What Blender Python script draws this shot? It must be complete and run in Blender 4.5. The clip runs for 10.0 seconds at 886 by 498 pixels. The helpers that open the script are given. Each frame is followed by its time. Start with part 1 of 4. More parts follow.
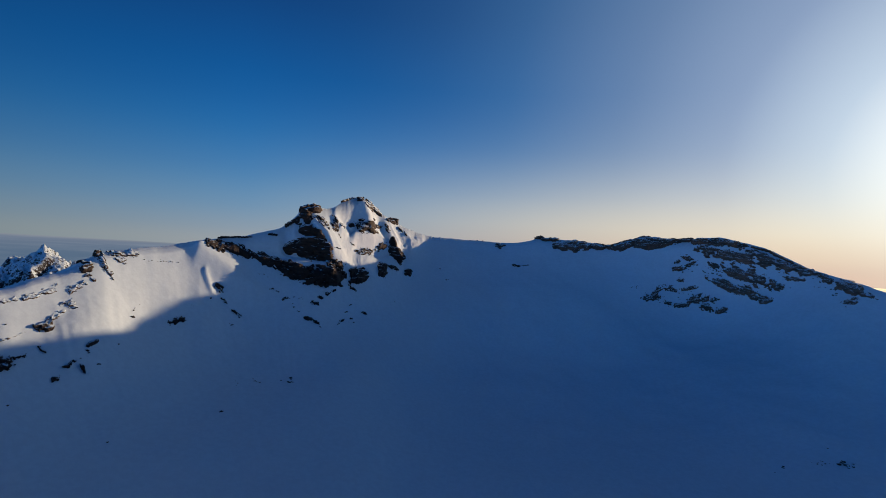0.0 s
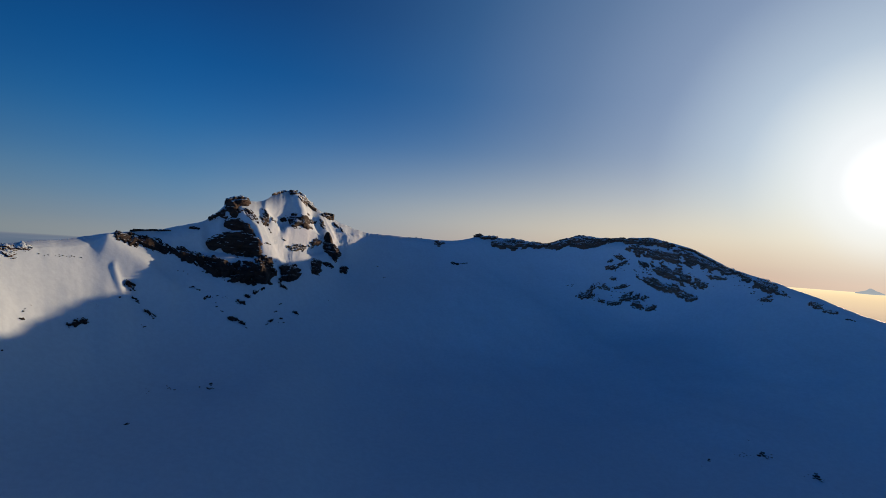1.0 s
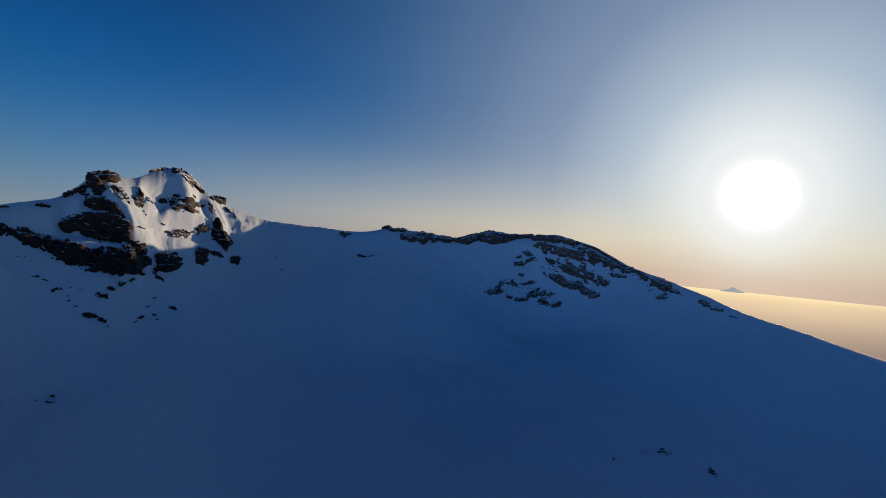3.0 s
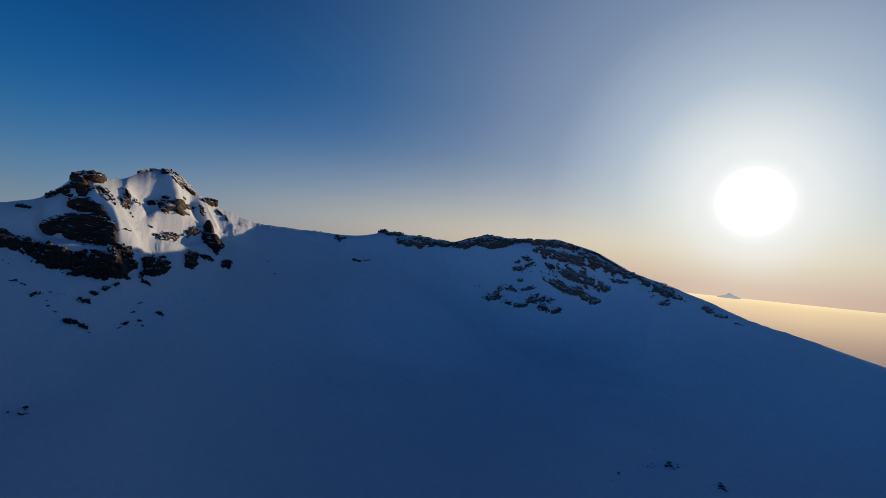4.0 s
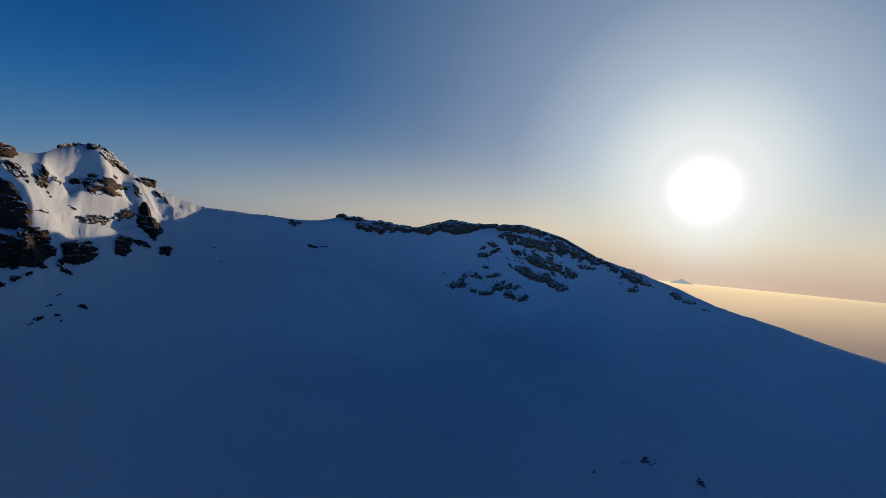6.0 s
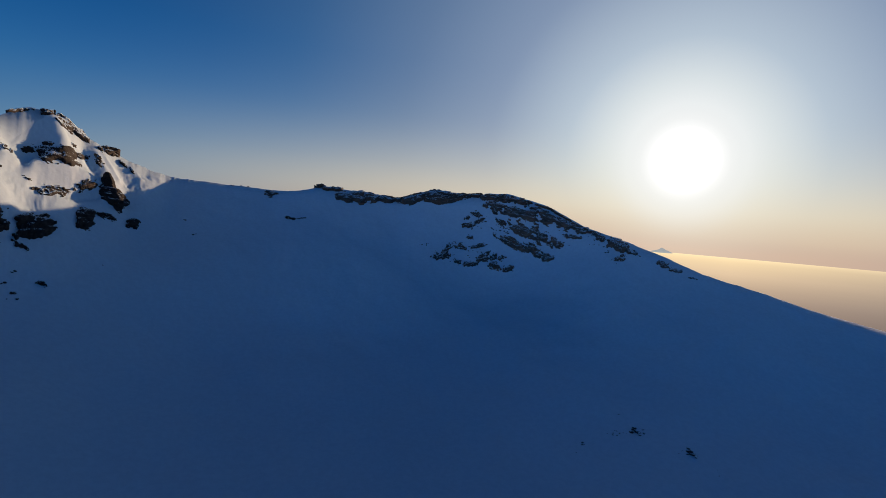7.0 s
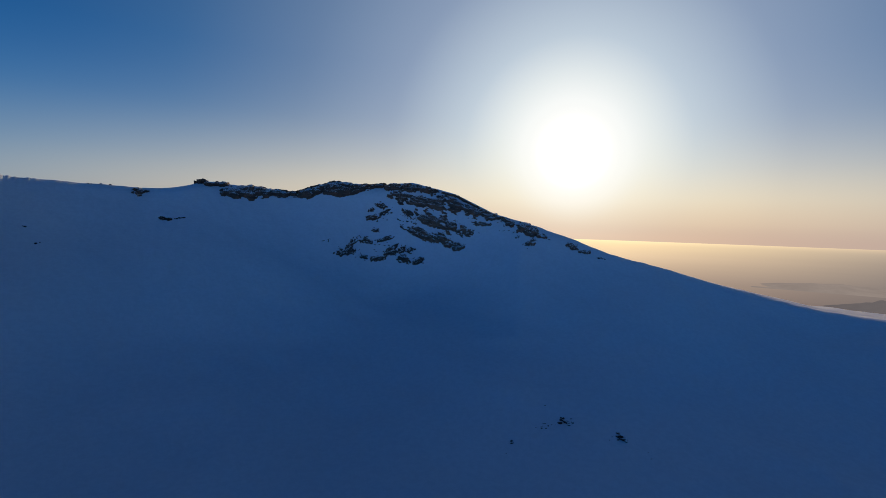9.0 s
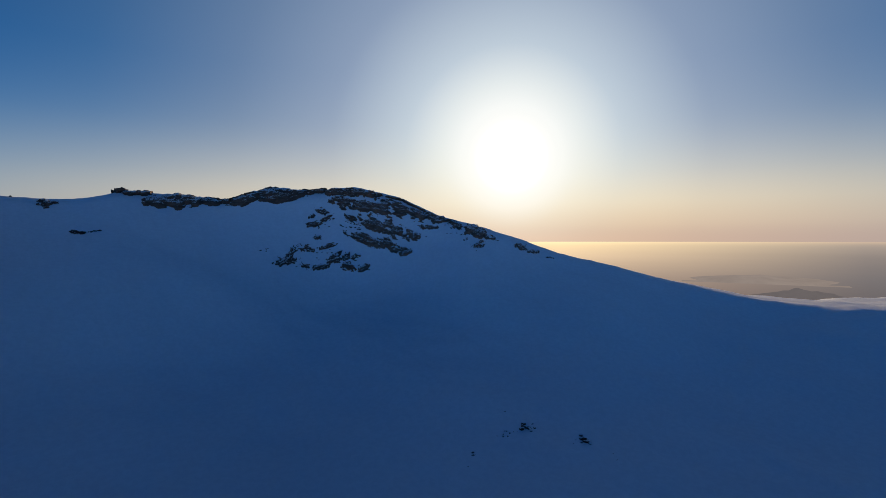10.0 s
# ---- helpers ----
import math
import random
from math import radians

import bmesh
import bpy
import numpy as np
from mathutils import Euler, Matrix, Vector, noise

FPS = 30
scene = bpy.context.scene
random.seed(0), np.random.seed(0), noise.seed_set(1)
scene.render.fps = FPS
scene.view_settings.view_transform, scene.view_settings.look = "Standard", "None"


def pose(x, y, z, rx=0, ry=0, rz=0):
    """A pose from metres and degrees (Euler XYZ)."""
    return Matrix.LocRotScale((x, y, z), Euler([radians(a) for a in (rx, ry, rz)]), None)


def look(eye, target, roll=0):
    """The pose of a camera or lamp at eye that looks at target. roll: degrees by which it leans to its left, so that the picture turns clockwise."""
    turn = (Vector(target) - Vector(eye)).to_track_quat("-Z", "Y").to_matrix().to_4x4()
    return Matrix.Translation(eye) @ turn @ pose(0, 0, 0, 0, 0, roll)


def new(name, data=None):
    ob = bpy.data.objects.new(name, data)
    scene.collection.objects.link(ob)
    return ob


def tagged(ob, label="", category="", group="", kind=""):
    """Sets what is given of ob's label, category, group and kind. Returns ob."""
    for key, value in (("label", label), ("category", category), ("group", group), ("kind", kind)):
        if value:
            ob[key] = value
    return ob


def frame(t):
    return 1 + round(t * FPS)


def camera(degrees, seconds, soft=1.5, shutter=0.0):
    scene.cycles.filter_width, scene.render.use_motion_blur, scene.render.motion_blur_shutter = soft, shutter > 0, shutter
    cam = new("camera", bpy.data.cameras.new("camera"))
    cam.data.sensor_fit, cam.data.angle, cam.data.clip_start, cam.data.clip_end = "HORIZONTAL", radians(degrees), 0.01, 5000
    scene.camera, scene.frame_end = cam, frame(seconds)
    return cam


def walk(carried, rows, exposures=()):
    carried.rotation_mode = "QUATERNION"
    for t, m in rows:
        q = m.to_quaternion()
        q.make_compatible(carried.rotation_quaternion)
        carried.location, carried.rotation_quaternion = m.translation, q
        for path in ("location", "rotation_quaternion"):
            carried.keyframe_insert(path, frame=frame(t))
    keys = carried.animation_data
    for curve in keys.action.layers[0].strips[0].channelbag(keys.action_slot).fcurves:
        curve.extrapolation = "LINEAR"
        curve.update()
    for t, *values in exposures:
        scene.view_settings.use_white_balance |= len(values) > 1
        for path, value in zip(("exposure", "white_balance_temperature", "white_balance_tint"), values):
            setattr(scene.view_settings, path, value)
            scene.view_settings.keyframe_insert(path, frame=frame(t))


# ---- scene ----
# ---------------------------------------------------------------- camera
cam = camera(82.8, 10.0, soft=0.65)
PATH = [
    (0, (0.01, -0.01, 0.00), (0.56, 99.98, 1.15), 3.62),
    (0.5, (0.81, 4.04, -0.13), (6.98, 103.84, 1.29), 3.79),
    (1, (1.53, 8.14, -0.32), (14.01, 107.35, 1.23), 4.10),
    (1.5, (2.21, 12.40, -0.38), (20.87, 110.63, 1.08), 4.40),
    (2, (3.01, 16.70, -0.50), (27.59, 113.62, 0.76), 4.72),
    (2.5, (3.92, 21.07, -0.68), (33.08, 116.72, 0.62), 4.95),
    (4, (7.18, 33.25, -1.24), (37.98, 128.35, 1.68), 5.65),
    (4.5, (8.20, 37.21, -1.38), (39.04, 132.27, 2.13), 5.86),
    (5, (9.45, 41.42, -1.53), (41.18, 136.16, 2.46), 5.99),
    (5.5, (10.93, 45.79, -1.76), (45.44, 139.57, 1.99), 5.86),
    (6, (12.53, 50.29, -2.12), (50.66, 142.73, -0.93), 5.48),
    (7.5, (18.47, 62.93, -3.77), (62.24, 152.68, -9.10), 4.35),
    (8, (20.84, 67.41, -4.59), (68.77, 155.03, -9.73), 3.55),
    (8.5, (23.23, 71.85, -5.50), (76.17, 156.57, -9.97), 2.84),
    (9, (25.65, 76.26, -6.33), (83.25, 157.92, -10.00), 1.89),
    (9.5, (27.97, 80.79, -7.27), (90.19, 159.03, -10.20), 0.84),
    (10, (30.26, 85.39, -8.19), (96.60, 160.20, -10.34), -0.12),
]
walk(cam, [(t, look(eye, target, roll)) for t, eye, target, roll in PATH], [(0, 0.18, 6350, 10), (1.0, -0.01, 6370, 10), (2.5, -0.11, 6420, 10), (5.5, -0.16, 6470, 10), (8, 0.03, 6600, 10), (10, 0.09, 6740, 10)])

# ---------------------------------------------------------------- light
SUN_BEARING, SUN_HEIGHT = 49.3, 8.95
world = bpy.data.worlds.new("evening_sky")
scene.world = world
world.use_nodes = True
wn, wl = world.node_tree.nodes, world.node_tree.links
wn.clear()
sky = wn.new("ShaderNodeTexSky")
sky.sky_type, sky.sun_disc = "NISHITA", False
sky.sun_elevation, sky.sun_rotation = radians(SUN_HEIGHT), radians(SUN_BEARING)
sky.altitude, sky.air_density, sky.dust_density, sky.ozone_density = 2500, 1.0, 1.0, 3.0
sun_way = Vector((math.sin(radians(SUN_BEARING)) * math.cos(radians(SUN_HEIGHT)), math.cos(radians(SUN_BEARING)) * math.cos(radians(SUN_HEIGHT)), math.sin(radians(SUN_HEIGHT))))


def ramp(nodes, stops, ease="LINEAR"):
    """A colour ramp from (place, (r, g, b)) or (place, grey) stops."""
    node = nodes.new("ShaderNodeValToRGB")
    node.color_ramp.interpolation = ease
    band = node.color_ramp.elements
    for n, (place, c) in enumerate(stops):
        e = band[n] if n < 2 else band.new(place)
        e.position = place
        e.color = (c, c, c, 1) if isinstance(c, (int, float)) else (*c, 1)
    return node


def maths(nodes, links, op, a, b=None, clamp=False):
    node = nodes.new("ShaderNodeMath")
    node.operation, node.use_clamp = op, clamp
    for socket, v in zip(node.inputs, (a, b)):
        if isinstance(v, (int, float)):
            socket.default_value = v
        elif v is not None:
            links.new(v, socket)
    return node.outputs[0]


def mixed(nodes, links, fac, a, b, blend="MIX"):
    node = nodes.new("ShaderNodeMix")
    node.data_type, node.blend_type = "RGBA", blend
    for socket, v in zip((node.inputs[0], node.inputs[6], node.inputs[7]), (fac, a, b)):
        if isinstance(v, (int, float)):
            socket.default_value = v
        elif isinstance(v, tuple):
            socket.default_value = (*v, 1)
        else:
            links.new(v, socket)
    return node.outputs[2]


def build_sky():
    """Deep blue away from the sun, a wide pale aureole round it, warm haze along the horizon."""
    way = wn.new("ShaderNodeTexCoord").outputs["Generated"]
    split = wn.new("ShaderNodeSeparateXYZ")
    wl.new(way, split.inputs[0])
    dot = wn.new("ShaderNodeVectorMath")
    dot.operation = "DOT_PRODUCT"
    wl.new(way, dot.inputs[0])
    dot.inputs[1].default_value = sun_way
    angle = maths(wn, wl, "DIVIDE", maths(wn, wl, "ARCCOSINE", maths(wn, wl, "MINIMUM", dot.outputs["Value"], 0.999999)), math.pi)
    height = maths(wn, wl, "DIVIDE", maths(wn, wl, "ARCSINE", split.outputs[2]), math.pi / 2)
    blue = ramp(wn, [(0.0, (0.28, 0.325, 0.35)), (1.5 / 90, (0.18, 0.27, 0.36)), (4 / 90, (0.05, 0.205, 0.385)), (8 / 90, (0.006, 0.155, 0.38)), (15 / 90, (0.001, 0.100, 0.335)), (25 / 90, (0.0015, 0.040, 0.170)), (42 / 90, (0.0028, 0.014, 0.066)), (1.0, (0.0022, 0.006, 0.027))], "B_SPLINE")
    wl.new(height, blue.inputs[0])
    away = ramp(wn, [(0.0, 1.0), (70 / 180, 1.0), (92 / 180, (0.62, 0.72, 0.73)), (112 / 180, (1.0, 1.15, 1.22)), (135 / 180, (2.5, 2.05, 2.1)), (1.0, (9.2, 5.6, 5.4))])
    wl.new(angle, away.inputs[0])
    glow = ramp(wn, [(0.0, (2.6, 2.5, 2.4)), (2.4 / 180, (1.55, 1.53, 1.49)), (3.4 / 180, (1.14, 1.14, 1.12)), (4.4 / 180, (1.0, 1.015, 1.0)), (5.6 / 180, (0.965, 0.995, 0.99)), (8 / 180, (0.80, 0.865, 0.885)), (12 / 180, (0.52, 0.62, 0.725)), (20 / 180, (0.255, 0.34, 0.495)), (30 / 180, (0.142, 0.232, 0.392)), (42 / 180, (0.057, 0.163, 0.345)), (60 / 180, (0.012, 0.108, 0.295))])
    wl.new(angle, glow.inputs[0])
    share = ramp(wn, [(0.0, 1.0), (20 / 180, 0.97), (30 / 180, 0.86), (40 / 180, 0.58), (50 / 180, 0.27), (66 / 180, 0.0)], "B_SPLINE")
    wl.new(angle, share.inputs[0])
    colour = mixed(wn, wl, share.outputs[0], mixed(wn, wl, 1.0, blue.outputs[0], away.outputs[0], "MULTIPLY"), glow.outputs[0])
    warm = ramp(wn, [(0.0, (0.60, 0.40, 0.30)), (1.5 / 90, (0.74, 0.52, 0.34)), (4 / 90, (1.0, 0.80, 0.48)), (8 / 90, (0.99, 0.91, 0.66)), (13 / 90, (0.75, 0.77, 0.69))], "B_SPLINE")
    wl.new(height, warm.inputs[0])
    low = ramp(wn, [(0.0, 0.97), (3 / 90, 0.9), (7 / 90, 0.46), (12 / 90, 0.1), (18 / 90, 0.0)], "B_SPLINE")
    wl.new(height, low.inputs[0])
    near = ramp(wn, [(0.0, 0.0), (3.5 / 180, 0.0), (8 / 180, 0.9), (20 / 180, 0.95), (45 / 180, 0.5), (70 / 180, 0.06), (1.0, 0.0)], "B_SPLINE")
    wl.new(angle, near.inputs[0])
    colour = mixed(wn, wl, maths(wn, wl, "MULTIPLY", low.outputs[0], near.outputs[0]), colour, warm.outputs[0])
    own, air, both = wn.new("ShaderNodeBackground"), wn.new("ShaderNodeBackground"), wn.new("ShaderNodeAddShader")
    wl.new(colour, own.inputs["Color"])
    own.inputs["Strength"].default_value = 0.9
    wl.new(sky.outputs[0], air.inputs["Color"])
    air.inputs["Strength"].default_value = 0.006
    wl.new(own.outputs[0], both.inputs[0])
    wl.new(air.outputs[0], both.inputs[1])
    wl.new(both.outputs[0], wn.new("ShaderNodeOutputWorld").inputs["Surface"])


build_sky()
sun = new("sun", bpy.data.lights.new("sun", "SUN"))
sun.data.energy, sun.data.angle, sun.data.color = 4.1, radians(0.6), (1.28, 0.80, 0.47)
sun.matrix_world = look(sun_way * 100, (0, 0, 0))

# ---------------------------------------------------------------- relief
HUB = (10.0, 40.0)
RIDGE_WEST = [(-67.6, 193, -26.8), (-50.4, 203, -21.2), (-45.2, 216, -15.5), (-41.8, 226, -8.4), (-38.1, 236, -5.8), (-34.7, 245, -3.8), (-30.9, 256, -0.2), (-26.5, 266, 3.1), (-22.5, 272, 9.0), (-20.9, 276, 14.0), (-19.9, 281, 21.5), (-18.6, 285, 24.2), (-17.4, 289, 24.4), (-16.0, 297, 25.2), (-14.8, 307, 29.6), (-13.9, 315, 35.2), (-13.2, 322, 37.0), (-11.6, 330, 36.2), (-10.5, 335, 32.6), (-9.5, 340, 28.0), (-8.3, 346, 25.0), (-6.2, 358, 19.0), (-4.4, 369, 16.2), (-3.0, 378, 13.9), (2.1, 387, 14.0), (6.4, 390, 13.4)]
RIDGE_EAST = [(9.0, 389, 15.0), (10.8, 395, 19.4), (13.9, 398, 19.2), (19.2, 396, 15.3), (22.8, 399, 24.6), (26.5, 396, 22.9), (30.4, 394, 26.6), (34.7, 386, 20.0), (39.3, 365, 4.7), (41.3, 354, 1.7), (44.8, 351, -5.2), (47.1, 348, -9.9), (50.2, 344, -16.9), (55.1, 343, -23.7), (60.1, 346, -31.8), (67.4, 353, -41.6), (72.5, 359, -44.2), (80.0, 378, -43.6), (95.0, 410, -42)]
# unseen rim that closes the bowl, raised to bounce sunlight into it
RIDGE_UNSEEN = [(120.0, 390, -34), (150.0, 330, -28), (180.0, 290, -22), (205.0, 260, -6), (230.0, 235, 6), (258.0, 210, 4), (275.0, 195, -14)]
FLOOR = -82.0


def hashed(i, j, seed):
    h = (i.astype(np.int64) * 374761393 + j.astype(np.int64) * 668265263 + seed * 974711) & 0xFFFFFFFF
    h = ((h ^ (h >> 13)) * 1274126177) & 0xFFFFFFFF
    return ((h ^ (h >> 16)) & 0xFFFF) / 32767.5 - 1.0


def wavy(x, y, seed=0):
    """Smooth noise from -1 to 1 on a lattice of 1."""
    i, j = np.floor(x), np.floor(y)
    u, v = x - i, y - j
    u, v = u * u * u * (u * (u * 6 - 15) + 10), v * v * v * (v * (v * 6 - 15) + 10)
    a = hashed(i, j, seed) * (1 - u) + hashed(i + 1, j, seed) * u
    b = hashed(i, j + 1, seed) * (1 - u) + hashed(i + 1, j + 1, seed) * u
    return a * (1 - v) + b * v


def fractal(x, y, seed=0, octaves=4, gain=0.5):
    total, size = 0.0, 1.0
    for n in range(octaves):
        total = total + size * wavy(x * 2.03 ** n + 17.3 * n, y * 2.03 ** n - 9.1 * n, seed + 31 * n)
        size *= gain
    return total


def step(x, low, high):
    t = np.clip((x - low) / (high - low), 0, 1)
    return t * t * (3 - 2 * t)


def round_the_rim(rows, column, blur=0.5):
    """A column of the rim's table by bearing, every quarter degree, softened."""
    b = np.array([r[0] for r in rows], float)
    v = np.array([r[column] for r in rows], float)
    turn = np.arange(-180, 180, 0.25)
    wide = np.interp((turn + 360) % 360, *(lambda o: (np.r_[(b % 360)[o][-1] - 360, (b % 360)[o], (b % 360)[o][0] + 360], np.r_[v[o][-1], v[o], v[o][0]]))(np.argsort(b % 360)))
    reach = np.arange(-40, 41)
    kernel = np.exp(-0.5 * (reach * 0.25 / blur) ** 2)
    kernel /= kernel.sum()
    return turn, np.convolve(np.r_[wide[-40:], wide, wide[:40]], kernel, "valid")


RIM = RIDGE_WEST + RIDGE_EAST + RIDGE_UNSEEN
TURN, RIM_FAR = round_the_rim(RIM, 1)
_, RIM_HIGH = round_the_rim(RIM, 2, 0.4)
_, DEEP_FAR = round_the_rim(RIM, 1, 5.0)
_, DEEP_HIGH = round_the_rim(RIM, 2, 5.0)
# how far the wall takes to run out, and how round the crest is
WALL = [(-70, 55, 6), (-40, 56, 5), (-22, 56, 2), (-18, 57, 1.5), (-14, 66, 1.5), (-11, 78, 1.5), (-7, 94, 1.5), (-3, 112, 4), (3, 126, 5), (9, 138, 4), (14, 128, 3), (20, 100, 3), (25, 72, 3), (31, 62, 3), (36, 66, 5), (45, 88, 5), (60, 100, 7), (80, 110, 20), (120, 120, 20), (180, 100, 20), (230, 80, 12)]
_, WALL_RUN = round_the_rim(WALL, 1, 4.0)
_, WALL_ROUND = round_the_rim(WALL, 2, 1.5)


def about(table, bearing):
    return np.interp(bearing, np.r_[TURN, 180.0], np.r_[table, table[0]])


# how the far side falls away behind the crest
BEHIND = [(-70, 0.5, 0), (30, 0.45, 0), (45, 0.5, 0), (55, 0.4, 0), (60, 0.34, 0), (66, 0.2, 0), (75, 0.10, 0), (100, 0.05, 0), (130, 0.15, 0), (200, 0.3, 0)]
_, BEHIND_FALL = round_the_rim(BEHIND, 1, 1.5)


def spurs(b, s):
    """Ribs, gullies and hollows of the peak and the western slope, and the flutes down its faces."""
    z = 0.0
    for at, down, wide, long, size in ((-13.0, 7, 0.8, 8, 0.9), (-11.2, 20, 1.4, 6, 1.8), (-10.6, 29, 1.6, 6, -1.6), (-11.9, 37, 1.6, 8, -0.4), (-10.6, 47, 1.6, 8, 2.0), (-7.6, 32, 0.9, 14, 2.4), (-6.3, 22, 0.8, 14, -1.4), (-5.0, 16, 0.8, 10, 1.2), (-31.0, 30, 1.3, 22, 1.5), (-33.5, 40, 1.5, 20, -0.8), (-44.5, 30, 3.5, 16, 3.4), (-37.5, 27, 2.5, 12, -1.5)):
        z = z + size * np.exp(-(((b - at) / wide) ** 2) - ((s - down) / long) ** 2) * step(s, 0, 6)
    # slanting gullies (below nought) and ribs of the peak: from bearing and depth to bearing and depth, width, height
    for b0, s0, b1, s1, wide, size in ((-31.5, 7, -25.7, 25, 5.5, 3.9), (-31.0, 16, -30.2, 25, 1.5, 1.2), (-14.4, 2, -13.2, 15, 4.4, -5.0), (-12.3, 1, -11.0, 14, 4.2, 6.6), (-13.6, 18, -12.0, 34, 6.0, 2.0), (-12.7, 21.5, -8.6, 19.5, 2.8, 3.0), (-12.4, 27, -8.6, 25, 3.0, -3.0), (-16.0, 2, -14.0, 18, 1.8, 1.3), (-15.2, 2, -13.4, 16, 1.6, -1.1), (-10.4, 3, -9.0, 12, 1.6, -1.4), (-8.6, 4, -7.0, 15, 1.3, 1.5), (-5.2, 2, -4.0, 8, 1.4, 1.0), (-4.4, 2, -3.4, 7, 1.2, -0.8), (-16.5, 3, -15.2, 12, 2.2, -1.3), (-15.7, 4, -14.6, 16, 2.2, 1.4), (-15.0, 14, -13.4, 30, 1.8, 0.6), (-9.8, 6, -8.4, 20, 2.2, -1.9), (-9.0, 5, -7.5, 18, 2.0, 1.7), (-7.6, 4, -6.4, 14, 1.7, -1.5), (-6.6, 3, -5.4, 12, 1.7, 1.4), (-5.6, 3, -4.8, 9, 1.4, -0.9)):
        u, v, along, down = (b - b0) * 5.6, s - s0, (b1 - b0) * 5.6, s1 - s0
        k = np.clip((u * along + v * down) / (along ** 2 + down ** 2), 0, 1)
        z = z + size * np.exp(-((u - k * along) ** 2 + (v - k * down) ** 2) / wide ** 2) * step(s, 0, 3.5)
    peak = np.exp(-(((b + 10.5) / 6.5) ** 4)) * step(s, 1, 10) * step(-s, -68, -30)
    turned = b - 0.16 * s + 1.5 * fractal(b / 2.2, s / 16, 61, 4)
    patchy = step(fractal(b / 2.5, s / 25, 67, 3), -0.5, 0.6)
    flutes = patchy * (0.6 * (1 - 2 * np.abs(wavy(turned * 1.1, s / 40, 41))) + 0.3 * (1 - 2 * np.abs(wavy(turned * 3.1, s / 20, 47)))) + step(fractal(b / 1.6, s / 12, 73, 3), -0.2, 0.7) * (0.42 * (1 - 2 * np.abs(wavy(turned * 4.3 + fractal(b, s / 6, 79, 2), s / 9, 43))) + 0.24 * (1 - 2 * np.abs(wavy(turned * 9.7, s / 6, 49)))) + 0.6 * fractal(b * 0.8, s / 8, 71, 5, 0.55)
    west = step(-b, 24, 30) * step(-np.abs(s - 35), -40, -5)
    runnels = 0.05 * step(s, 4, 25) * step(-s, -120, -50) * wavy(b * 2.4 + 0.4 * fractal(b / 2, s / 40, 97, 2), s / 70, 95)
    return z + runnels + (0.5 + 0.4 * step(b, -10, -7)) * peak * flutes + 0.12 * west * wavy(b * 1.6 + fractal(b / 4, s / 30, 57, 2), s / 30, 53)


# the buttress: where its arete runs (depth below the crest, bearing), and the treads of its front (distance, height)
ARETE = (0, 3, 4.5, 9, 13, 17, 21, 26, 32, 45), (-17.3, -17.6, -18.6, -18.2, -17.6, -16.9, -16.5, -16.1, -15.6, -14.8)
TREADS = (2.5, 4.3, 6.4, 8.0, 8.8, 10.2, 11.4, 12.3, 15.2, 17), (24.8, 24.2, 13.4, 12.4, 11.6, 6.4, 5.6, 4.8, -6.4, -7.2)


